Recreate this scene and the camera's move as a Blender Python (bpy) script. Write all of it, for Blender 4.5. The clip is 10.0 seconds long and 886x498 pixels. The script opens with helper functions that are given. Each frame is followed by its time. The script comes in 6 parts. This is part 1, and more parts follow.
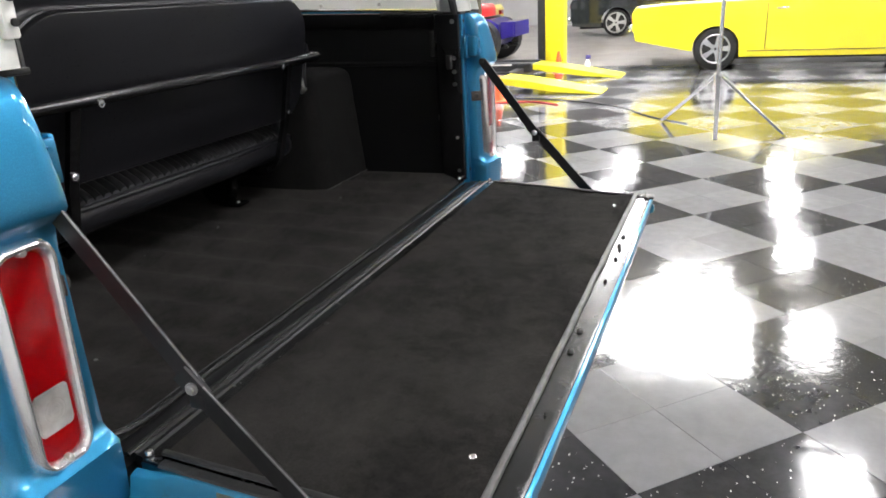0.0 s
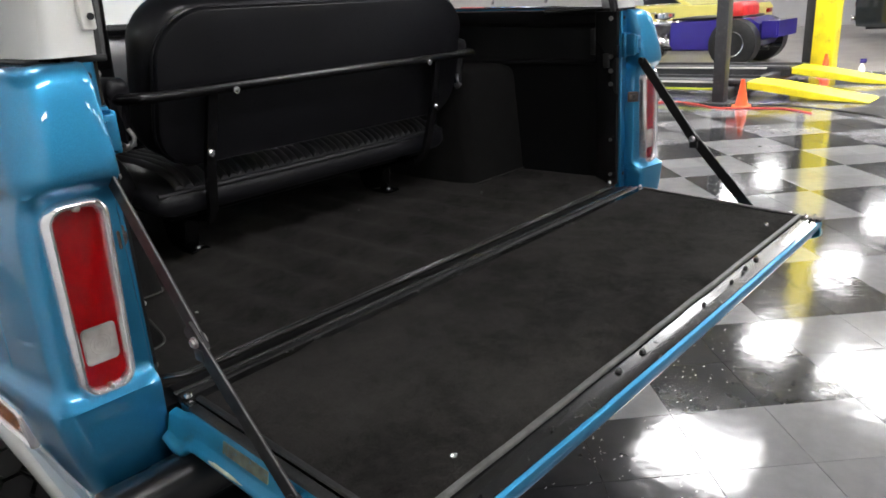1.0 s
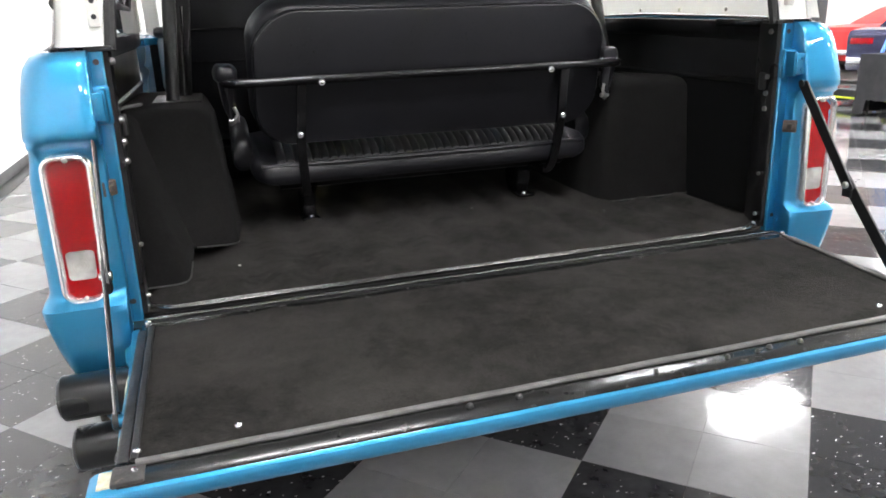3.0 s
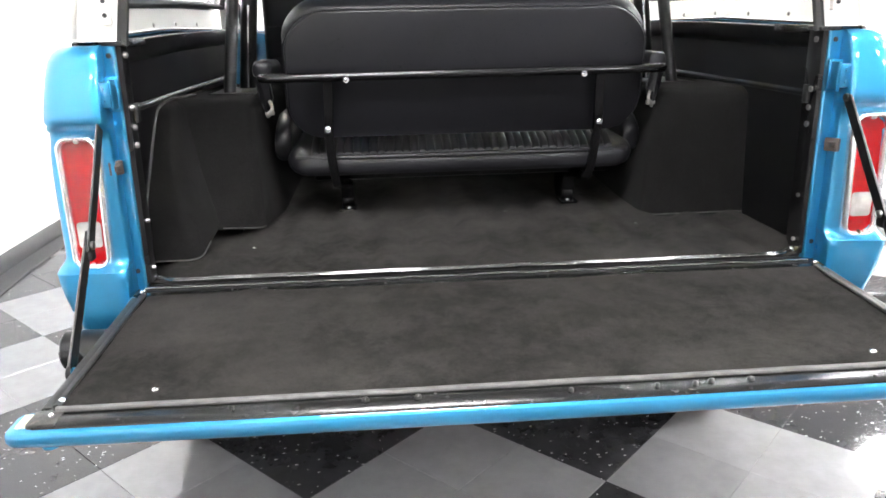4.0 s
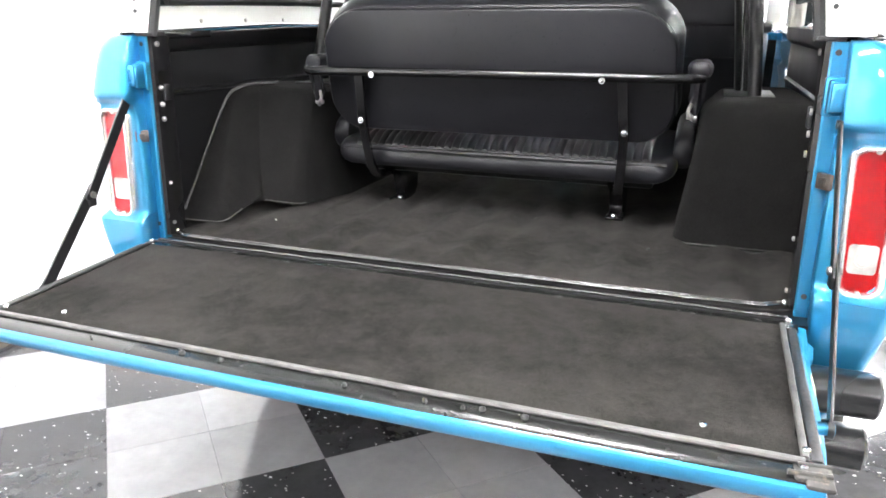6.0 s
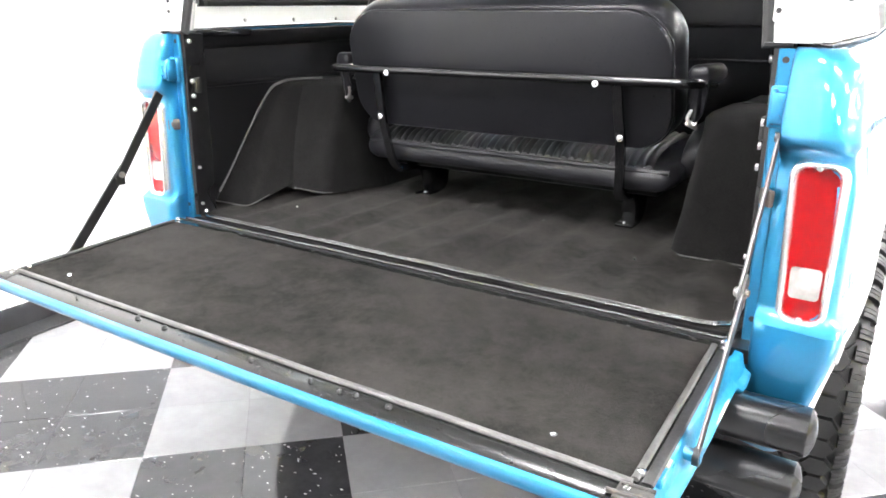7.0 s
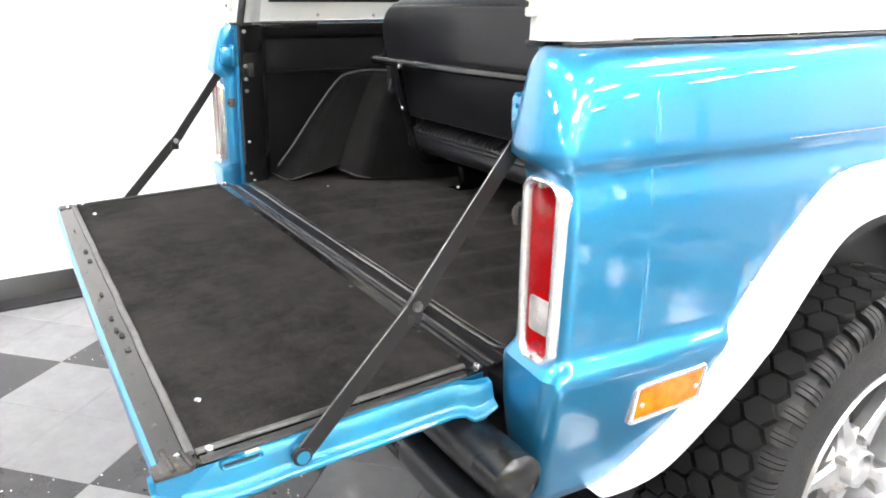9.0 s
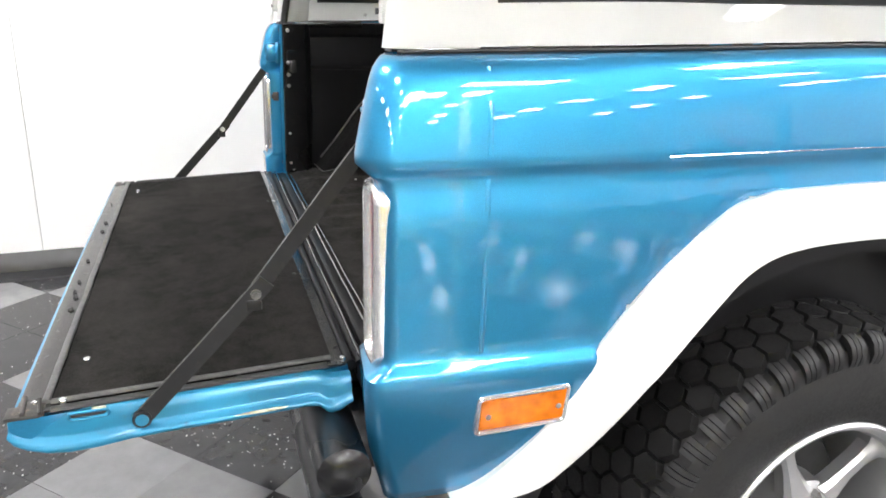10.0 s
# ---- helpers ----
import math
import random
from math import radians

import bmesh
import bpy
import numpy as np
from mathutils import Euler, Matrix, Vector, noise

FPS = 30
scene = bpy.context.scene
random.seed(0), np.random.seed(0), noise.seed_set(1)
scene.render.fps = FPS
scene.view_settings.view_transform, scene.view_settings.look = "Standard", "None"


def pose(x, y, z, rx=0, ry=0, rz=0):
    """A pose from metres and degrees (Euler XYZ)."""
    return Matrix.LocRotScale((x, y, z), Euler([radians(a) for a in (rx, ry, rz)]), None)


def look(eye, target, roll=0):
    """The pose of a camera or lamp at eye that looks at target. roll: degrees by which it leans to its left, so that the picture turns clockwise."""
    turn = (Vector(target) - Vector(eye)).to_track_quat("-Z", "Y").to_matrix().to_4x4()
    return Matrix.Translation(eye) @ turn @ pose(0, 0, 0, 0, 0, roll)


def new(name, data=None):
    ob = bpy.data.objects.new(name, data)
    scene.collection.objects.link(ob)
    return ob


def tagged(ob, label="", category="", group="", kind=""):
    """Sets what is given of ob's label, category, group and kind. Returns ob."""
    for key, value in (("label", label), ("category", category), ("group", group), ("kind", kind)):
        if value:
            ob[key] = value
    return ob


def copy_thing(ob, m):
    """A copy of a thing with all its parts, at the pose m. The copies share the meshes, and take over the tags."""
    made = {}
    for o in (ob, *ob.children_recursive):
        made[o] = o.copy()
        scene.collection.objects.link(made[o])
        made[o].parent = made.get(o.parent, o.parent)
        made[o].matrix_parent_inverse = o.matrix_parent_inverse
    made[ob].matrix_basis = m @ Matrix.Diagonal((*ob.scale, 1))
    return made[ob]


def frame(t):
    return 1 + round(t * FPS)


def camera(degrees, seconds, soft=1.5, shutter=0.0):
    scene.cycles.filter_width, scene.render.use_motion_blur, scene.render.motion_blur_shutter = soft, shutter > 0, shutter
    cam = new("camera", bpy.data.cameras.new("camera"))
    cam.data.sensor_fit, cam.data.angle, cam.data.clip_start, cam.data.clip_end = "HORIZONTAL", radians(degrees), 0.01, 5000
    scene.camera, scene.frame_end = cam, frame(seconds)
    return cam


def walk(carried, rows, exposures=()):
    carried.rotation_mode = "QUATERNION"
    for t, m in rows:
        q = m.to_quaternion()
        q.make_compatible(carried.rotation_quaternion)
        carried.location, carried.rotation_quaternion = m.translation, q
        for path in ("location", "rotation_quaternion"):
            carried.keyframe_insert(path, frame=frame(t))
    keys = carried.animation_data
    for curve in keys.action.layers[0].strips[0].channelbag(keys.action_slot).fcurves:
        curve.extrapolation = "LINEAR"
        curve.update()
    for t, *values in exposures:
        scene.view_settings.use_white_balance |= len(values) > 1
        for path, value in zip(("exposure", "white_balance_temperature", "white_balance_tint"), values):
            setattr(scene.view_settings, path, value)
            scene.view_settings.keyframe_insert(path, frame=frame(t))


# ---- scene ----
# The vehicle points along +y, its bed's rear edge lies at y = 0; the shop floor is z = 0.
cam = camera(63.8, 10.0, soft=1.7, shutter=0.035)
PATH = [
    (0.0, (-1.256, -0.689, 1.304), (0.481, 0.037, 0.628), -3.3),
    (0.5, (-1.191, -0.813, 1.301), (0.382, 0.228, 0.635), -3.5),
    (1.0, (-1.107, -0.934, 1.281), (0.286, 0.352, 0.642), -3.8),
    (1.5, (-0.999, -1.045, 1.277), (0.210, 0.419, 0.648), -3.4),
    (2.0, (-0.867, -1.151, 1.274), (0.133, 0.467, 0.656), -2.9),
    (2.5, (-0.705, -1.242, 1.270), (0.082, 0.492, 0.662), -2.5),
    (4.0, (-0.190, -1.406, 1.263), (-0.056, 0.501, 0.673), -1.2),
    (4.5, (-0.009, -1.406, 1.263), (-0.058, 0.504, 0.672), -1.0),
    (5.0, (0.172, -1.393, 1.259), (-0.046, 0.507, 0.673), -0.7),
    (5.5, (0.351, -1.365, 1.255), (-0.089, 0.497, 0.673), -0.2),
    (7.0, (0.885, -1.199, 1.273), (-0.140, 0.410, 0.674), 0.6),
    (7.5, (1.054, -1.078, 1.274), (-0.116, 0.428, 0.672), 0.6),
    (8.0, (1.209, -0.933, 1.272), (-0.130, 0.425, 0.669), 1.0),
    (8.5, (1.353, -0.776, 1.272), (-0.135, 0.414, 0.664), 1.2),
    (9.0, (1.498, -0.604, 1.276), (-0.115, 0.408, 0.664), 1.6),
    (9.5, (1.616, -0.415, 1.285), (-0.092, 0.421, 0.665), 2.0),
    (10.0, (1.705, -0.219, 1.302), (-0.091, 0.396, 0.670), 2.3),
]
EXPOSURES = [(0.0, -0.05), (0.5, -0.3), (1.0, -0.45), (1.5, -0.35), (2.5, 0.25), (4.0, 1.25), (5.0, 1.62), (5.5, 1.75), (7.0, 1.84), (8.0, 1.56), (9.0, 1.05), (10.0, 0.34)]
walk(cam, [(t, look(eye, target, roll)) for t, eye, target, roll in PATH], EXPOSURES)

# ---- light: an indoor shop, lit by ceiling panels; a dim grey world outside it ----
world = bpy.data.worlds.new("world")
scene.world = world
world.use_nodes = True
world.node_tree.nodes["Background"].inputs[0].default_value = (0.6, 0.7, 0.85, 1)
world.node_tree.nodes["Background"].inputs[1].default_value = 0.15
CEILING = 4.05
PANEL_POWER = 43.0
# centres of the ceiling panels, and the half sizes of each
PANELS = [(x, y) for x in (-0.4, 2.8, 6.2, 9.8, 13.7, 17.4, 20.6) for y in (-6.2, -2.05, 2.2, 5.8, 9.8) if not (x < 3 and 0 < y < 7) and (x, y) != (6.2, 9.8)]
# y 11.4, (2.3, 5.2), (-1.2, 4.8): unseen panels added for fill and reflections
PANELS += [(9.0, -0.90), (9.0, -0.27), (9.0, 0.36), (10.25, -0.90), (10.25, -0.27), (10.25, 0.36), (11.5, -0.58), (11.5, 0.05), (9.4, 0.99), (6.2, 1.56), (-0.1, 1.2), (7.4, 9.2), (0.8, 11.4), (2.8, 11.4), (4.8, 11.4), (2.3, 5.2), (-1.2, 4.8), (3.15, 3.25)]

# ---- materials ----
def nodes_of(name):
    m = bpy.data.materials.new(name)
    m.use_nodes = True
    return m, m.node_tree, m.node_tree.nodes["Principled BSDF"]


def link(t, a, b):
    t.links.new(a, b)


def noise_node(t, scale, detail=4.0, rough=0.55, where="Object", stretch=None):
    co = t.nodes.new("ShaderNodeTexCoord")
    out = co.outputs[where]
    if stretch:
        mp = t.nodes.new("ShaderNodeMapping")
        mp.inputs["Scale"].default_value = stretch
        link(t, out, mp.inputs["Vector"])
        out = mp.outputs["Vector"]
    n = t.nodes.new("ShaderNodeTexNoise")
    n.inputs["Scale"].default_value = scale
    n.inputs["Detail"].default_value = detail
    n.inputs["Roughness"].default_value = rough
    link(t, out, n.inputs["Vector"])
    return n


def ramp(t, fac, stops):
    r = t.nodes.new("ShaderNodeValToRGB")
    els = r.color_ramp.elements
    while len(els) < len(stops):
        els.new(0.5)
    for e, (p, c) in zip(els, stops):
        e.position = p
        e.color = (*c, 1) if len(c) == 3 else c
    link(t, fac, r.inputs["Fac"])
    return r


def grey(v):
    return (v, v, v)


def mixed(t, fac, a, b, kind="MIX"):
    m = t.nodes.new("ShaderNodeMix")
    m.data_type, m.blend_type = "RGBA", kind
    for key, value in ((0, fac), (6, a), (7, b)):
        if hasattr(value, "is_linked"):
            link(t, value, m.inputs[key])
        elif key == 0:
            m.inputs[0].default_value = value
        else:
            m.inputs[key].default_value = (*value, 1)
    return m.outputs[2]


def bump(t, b, height, strength, distance=0.002, key="Normal"):
    n = t.nodes.new("ShaderNodeBump")
    n.inputs["Strength"].default_value = strength
    n.inputs["Distance"].default_value = distance
    link(t, height, n.inputs["Height"])
    link(t, n.outputs["Normal"], b.inputs[key])
    return n


def surface(name, color, rough=0.5, metal=0.0, vary=0.15, scale=6.0, fine=120.0, relief=0.15, coat=0.0, spec=0.5, wear=None, depth=0.001):
    """A plain worked surface: colour and roughness vary at two scales, with fine relief."""
    m, t, b = nodes_of(name)
    big, small = noise_node(t, scale), noise_node(t, fine, 3.0)
    spread = 0.04 if metal > 0.5 else 0.18
    lo, hi = tuple(c * (1 - vary) for c in color), tuple(min(1, c * (1 + vary)) for c in color)
    col = ramp(t, big.outputs["Fac"], [(0.3, lo), (0.7, hi)]).outputs["Color"]
    if wear:
        spots = ramp(t, noise_node(t, scale * 2.3, 8.0, 0.7).outputs["Fac"], [(0.56, grey(0)), (0.72, grey(1))])
        col = mixed(t, spots.outputs["Color"], col, wear)
    link(t, col, b.inputs["Base Color"])
    rr = ramp(t, small.outputs["Fac"], [(0.3, grey(max(0.02, rough * (1 - spread)))), (0.7, grey(min(1, rough * (1 + spread))))])
    link(t, rr.outputs["Color"], b.inputs["Roughness"])
    b.inputs["Metallic"].default_value = metal
    b.inputs["Coat Weight"].default_value = coat
    b.inputs["Coat Roughness"].default_value = 0.04
    b.inputs["Specular IOR Level"].default_value = spec
    if relief:
        bump(t, b, small.outputs["Fac"], relief, depth)
    return m


def car_paint(name, color, flake=0.25, rough=0.32, metal=0.45, peel=0.02):
    m, t, b = nodes_of(name)
    fl = noise_node(t, 900.0, 1.0)
    big = noise_node(t, 2.5, 3.0)
    c0 = mixed(t, big.outputs["Fac"], tuple(c * 0.93 for c in color), tuple(min(1, c * 1.06) for c in color))
    sparkle = ramp(t, fl.outputs["Fac"], [(0.45, grey(1 - flake)), (0.65, grey(1 + flake * 0.6))])
    link(t, mixed(t, 1.0, c0, sparkle.outputs["Color"], "MULTIPLY"), b.inputs["Base Color"])
    b.inputs["Metallic"].default_value = metal
    b.inputs["Roughness"].default_value = rough
    b.inputs["Coat Weight"].default_value = 1.0
    b.inputs["Coat Roughness"].default_value = 0.03
    b.inputs["Coat IOR"].default_value = 1.55
    bump(t, b, noise_node(t, 35.0, 2.0).outputs["Fac"], peel, 0.002, "Coat Normal")
    return m


def carpet_material(name, color, worn, amount, fluff=1.0):
    m, t, b = nodes_of(name)
    fuzz = noise_node(t, 260.0, 6.0, 0.8)
    tuft = noise_node(t, 48.0, 5.0, 0.7)
    mid = noise_node(t, 15.0, 9.0, 0.72, stretch=(1, 0.9, 1))
    big = noise_node(t, 3.4, 5.0, 0.58, stretch=(1, 1.4, 1))
    base = ramp(t, fuzz.outputs["Fac"], [(0.30, tuple(c * 0.4 for c in color)), (0.72, tuple(c * 1.7 for c in color))]).outputs["Color"]
    base = mixed(t, ramp(t, tuft.outputs["Fac"], [(0.40, grey(0)), (0.64, grey(0.9))]).outputs["Color"], base, tuple(c * 0.45 + w * 0.25 for c, w in zip(color, worn)))
    patch = ramp(t, mid.outputs["Fac"], [(0.42, grey(0)), (0.74, grey(amount * 0.8))])
    patch2 = ramp(t, big.outputs["Fac"], [(0.40, grey(0)), (0.70, grey(amount * 0.85))])
    col = mixed(t, patch.outputs["Color"], base, worn)
    col = mixed(t, patch2.outputs["Color"], col, worn)
    link(t, mixed(t, 0.42, col, mixed(t, 1.0, col, ramp(t, fuzz.outputs["Fac"], [(0.32, grey(0.35)), (0.7, grey(1.5))]).outputs["Color"], "MULTIPLY")), b.inputs["Base Color"])
    b.inputs["Roughness"].default_value = 0.95
    b.inputs["Specular IOR Level"].default_value = 0.05
    b.inputs["Sheen Weight"].default_value = 0.02
    b.inputs["Sheen Roughness"].default_value = 0.6
    bump(t, b, fuzz.outputs["Fac"], fluff, 0.006)
    return m


def tile_material(name, dark, light, specks, rough):
    """Waxed vinyl tile: faint marbling, white chips, scuffs in the wax; each tile slightly its own shade."""
    m, t, b = nodes_of(name)
    co = t.nodes.new("ShaderNodeNewGeometry")
    info = t.nodes.new("ShaderNodeObjectInfo")
    isle = t.nodes.new("ShaderNodeNewGeometry")
    marble = noise_node(t, 14.0, 7.0, 0.65)
    link(t, co.outputs["Position"], marble.inputs["Vector"])
    base = ramp(t, marble.outputs["Fac"], [(0.3, dark), (0.72, light)]).outputs["Color"]
    one = t.nodes.new("ShaderNodeMath")
    link(t, info.outputs["Random"], one.inputs[0])
    link(t, isle.outputs["Random Per Island"], one.inputs[1])
    frac = t.nodes.new("ShaderNodeMath")
    frac.operation = "FRACT"
    link(t, one.outputs[0], frac.inputs[0])
    shade = ramp(t, frac.outputs[0], [(0.0, grey(0.86)), (1.0, grey(1.08))])
    base = mixed(t, 1.0, base, shade.outputs["Color"], "MULTIPLY")
    if specks:
        warp = t.nodes.new("ShaderNodeMapping")
        warp.inputs["Scale"].default_value = (1, 1.9, 1)
        warp.inputs["Rotation"].default_value = (0, 0, 0.6)
        link(t, co.outputs["Position"], warp.inputs["Vector"])
        v = t.nodes.new("ShaderNodeTexVoronoi")
        v.inputs["Scale"].default_value = 64.0
        jit = noise_node(t, 150.0, 2.0)
        link(t, co.outputs["Position"], jit.inputs["Vector"])
        off = t.nodes.new("ShaderNodeVectorMath")
        off.operation = "MULTIPLY_ADD"
        off.inputs[1].default_value = (0.010, 0.010, 0.0)
        link(t, jit.outputs["Color"], off.inputs[0])
        link(t, warp.outputs["Vector"], off.inputs[2])
        link(t, off.outputs["Vector"], v.inputs["Vector"])
        sep = t.nodes.new("ShaderNodeSeparateColor")
        link(t, v.outputs["Color"], sep.inputs["Color"])
        size = t.nodes.new("ShaderNodeMapRange")
        size.inputs["From Min"].default_value = 0.84
        size.inputs["From Max"].default_value = 1.0
        size.inputs["To Min"].default_value = 0.0
        size.inputs["To Max"].default_value = 0.36
        link(t, sep.outputs["Red"], size.inputs["Value"])
        chip = t.nodes.new("ShaderNodeMath")
        chip.operation = "LESS_THAN"
        link(t, v.outputs["Distance"], chip.inputs[0])
        link(t, size.outputs["Result"], chip.inputs[1])
        tone = ramp(t, sep.outputs["Green"], [(0.0, tuple(c * 0.35 for c in specks)), (0.6, specks)])
        base = mixed(t, chip.outputs[0], base, tone.outputs["Color"])
    dirt = noise_node(t, 2.2, 8.0, 0.7)
    link(t, co.outputs["Position"], dirt.inputs["Vector"])
    film = ramp(t, dirt.outputs["Fac"], [(0.42, grey(0)), (0.78, grey(0.20))])
    base = mixed(t, film.outputs["Color"], base, (0.10, 0.098, 0.095))
    link(t, base, b.inputs["Base Color"])
    scuff = noise_node(t, 22.0, 9.0, 0.72)
    link(t, co.outputs["Position"], scuff.inputs["Vector"])
    r = ramp(t, scuff.outputs["Fac"], [(0.35, grey(rough * 0.7)), (0.62, grey(rough)), (0.8, grey(rough * 2.6))])
    link(t, r.outputs["Color"], b.inputs["Roughness"])
    wave = noise_node(t, 5.0, 3.0)
    link(t, co.outputs["Position"], wave.inputs["Vector"])
    b.inputs["Specular IOR Level"].default_value = 0.45
    bump(t, b, wave.outputs["Fac"], 0.16, 0.01)
    return m


def glass_material(name, color=(1, 1, 1), rough=0.0):
    m, t, b = nodes_of(name)
    b.inputs["Base Color"].default_value = (*color, 1)
    b.inputs["Transmission Weight"].default_value = 1.0
    b.inputs["Roughness"].default_value = rough
    b.inputs["IOR"].default_value = 1.45
    return m


def lens_material(name, color, rough=0.12, ribs=160.0, clear=0.0):
    """Moulded plastic lens: deep colour under a glossy face, with a fine prism pattern."""
    m, t, b = nodes_of(name)
    co = t.nodes.new("ShaderNodeTexCoord")
    w = t.nodes.new("ShaderNodeTexVoronoi")
    w.inputs["Scale"].default_value = ribs
    link(t, co.outputs["Object"], w.inputs["Vector"])
    # lighter and darker clouds in the colour stand for reflections inside the lens
    big = noise_node(t, 18.0, 3.0)
    col = ramp(t, big.outputs["Fac"], [(0.3, tuple(c * (0.35 if not clear else 0.78) for c in color)), (0.72, tuple(min(1, c * (1.25 if not clear else 1.08)) for c in color))])
    link(t, col.outputs["Color"], b.inputs["Base Color"])
    b.inputs["Roughness"].default_value = rough
    b.inputs["Transmission Weight"].default_value = clear
    b.inputs["Coat Weight"].default_value = 0.3 if clear else 1.0
    b.inputs["Coat Roughness"].default_value = 0.05
    bump(t, b, w.outputs["Distance"], 0.06, 0.002)
    return m


def glow_material(name, color, strength):
    m, t, b = nodes_of(name)
    b.inputs["Base Color"].default_value = (0.8, 0.8, 0.8, 1)
    b.inputs["Emission Color"].default_value = (*color, 1)
    b.inputs["Emission Strength"].default_value = strength
    return m


BLUE = car_paint("blue_paint", (0.032, 0.268, 0.492), 0.10, 0.44, 0.90)
BLUE_WORN = surface("worn_blue_paint", (0.012, 0.180, 0.315), 0.40, 0.3, 0.22, 9, 160, 0.06, 0.25, wear=(0.035, 0.125, 0.18))
CHIPPED = surface("chipped_primer", (0.42, 0.42, 0.30), 0.6, 0, 0.4, 60, 200, 0.4, wear=(0.06, 0.25, 0.40))
WHITE = car_paint("white_paint", (0.80, 0.80, 0.77), 0.02, 0.3, 0.0)
CREAM = surface("white_shell", (0.74, 0.73, 0.68), 0.35, 0, 0.05, 5, 60, 0.05, 0.3)
CARPET = carpet_material("black_carpet", (0.0092, 0.0086, 0.0080), (0.060, 0.0552, 0.0508), 0.62)
# the gate's carpet again, colour lightened for light that fails to reach the bed
CARPET_BED = carpet_material("black_bed_carpet", (0.0106, 0.0099, 0.0092), (0.064, 0.0592, 0.0546), 0.60, 0.8)
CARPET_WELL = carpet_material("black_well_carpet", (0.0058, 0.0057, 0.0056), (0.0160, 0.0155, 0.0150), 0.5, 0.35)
BINDING = surface("dark_binding", (0.065, 0.0635, 0.060), 0.55, 0, 0.4, 30, 300, 0.4)
BEZEL = surface("satin_chrome", (0.86, 0.865, 0.87), 0.26, 0.9, 0.05, 12, 60, 0)
SHINY_EDGE = surface("shiny_worn_edging", (0.022, 0.022, 0.022), 0.12, 0.0, 0.6, 60, 90, 0.5, 1.0, 0.9, depth=0.002)
RUSTY = surface("rusty_dark_steel", (0.035, 0.033, 0.031), 0.5, 0.2, 0.4, 30, 200, 0.3, wear=(0.14, 0.11, 0.08))
OLD_GLUE = surface("old_glue_patch", (0.10, 0.11, 0.08), 0.6, 0, 0.5, 50, 200, 0.3, wear=(0.03, 0.16, 0.26))
STITCH = surface("pale_stitching", (0.05, 0.049, 0.047), 0.6, 0, 0.4, 60, 300, 0.3)
PIPING = surface("grey_piping", (0.085, 0.083, 0.080), 0.5, 0, 0.3, 40, 300, 0.3)
PLEAT_VINYL = surface("shiny_black_vinyl", (0.012, 0.012, 0.013), 0.44, 0, 0.1, 8, 4, 0, 0.0, 0.9)
POST_BLACK = surface("chipped_black_paint", (0.0075, 0.0075, 0.008), 0.28, 0, 0.3, 26, 2.0, 0, 0.1, 0.4, wear=(0.018, 0.017, 0.016))
VINYL = surface("black_vinyl", (0.0092, 0.0092, 0.0112), 0.33, 0, 0.25, 5, 300, 0.20, 0.0, 0.34, depth=0.0010)
BLACK_PAINT = surface("black_gloss_paint", (0.006, 0.006, 0.0065), 0.22, 0, 0.3, 7, 90, 0.08, 0.3, 0.4)
BLACK_SATIN = surface("black_satin_paint", (0.007, 0.007, 0.0075), 0.34, 0, 0.35, 22, 140, 0.25, 0.0, 0.32, wear=(0.022, 0.021, 0.02))
ARM_BLACK = surface("glossy_worn_black_steel", (0.006, 0.006, 0.0064), 0.40, 0.0, 0.35, 22, 60, 0.12, 0.0, 0.42, wear=(0.016, 0.015, 0.0145))
# pale rubbed steel; along the arms its colour draws the edge glint
WORN_GLINT = surface("rubbed_steel_glint", (0.14, 0.138, 0.136), 0.40, 0.9, 0.35, 40, 120, 0.2, wear=(0.05, 0.048, 0.045))
TUBE_BLACK = surface("black_tube_paint", (0.007, 0.007, 0.0075), 0.28, 0, 0.3, 9, 3, 0, 0.0, 0.45)
LIP_BLACK = surface("scuffed_black_paint", (0.008, 0.008, 0.008), 0.24, 0, 0.4, 16, 60, 0.10, 0.15, 0.45, wear=(0.026, 0.025, 0.024))
BED_LINER = surface("black_panel_paint", (0.0060, 0.0060, 0.0066), 0.42, 0, 0.2, 4, 2.0, 0, 0.0, 0.25)
RUBBER = surface("tyre_rubber", (0.0135, 0.0133, 0.0133), 0.50, 0, 0.3, 12, 160, 0.2, 0, 0.35, wear=(0.022, 0.0215, 0.021))
RUBBER_SEAL = surface("black_rubber_seal", (0.016, 0.016, 0.016), 0.5, 0, 0.2, 20, 200, 0.2)
CHROME = surface("chrome", (0.88, 0.885, 0.89), 0.15, 1.0, 0.05, 12, 60, 0)
ALLOY = surface("polished_alloy", (0.78, 0.78, 0.78), 0.24, 1.0, 0.08, 9, 140, 0.06)
STEEL = surface("zinc_steel", (0.55, 0.54, 0.52), 0.35, 1.0, 0.15, 30, 200, 0.1, wear=(0.28, 0.22, 0.16))
RIM_SILVER = surface("satin_silver_alloy", (0.52, 0.52, 0.52), 0.38, 0.85, 0.08, 9, 140, 0.06, 0.2)
GLOSS_EDGE = surface("glossy_black_edging", (0.016, 0.016, 0.016), 0.13, 0, 0.4, 30, 160, 0.6, 0.6, 0.7, depth=0.002)
DARK_STEEL = surface("dark_steel", (0.06, 0.06, 0.06), 0.4, 0.8, 0.3, 14, 160, 0.15)
LENS_RED = lens_material("red_lens", (0.64, 0.0015, 0.005), 0.07, 160.0, 0.55)
REFLECTOR = surface("lamp_reflector", (0.80, 0.80, 0.80), 0.16, 1.0, 0.1, 30, 90, 0.3)
LENS_CLEAR = lens_material("clear_lens", (0.42, 0.40, 0.38))
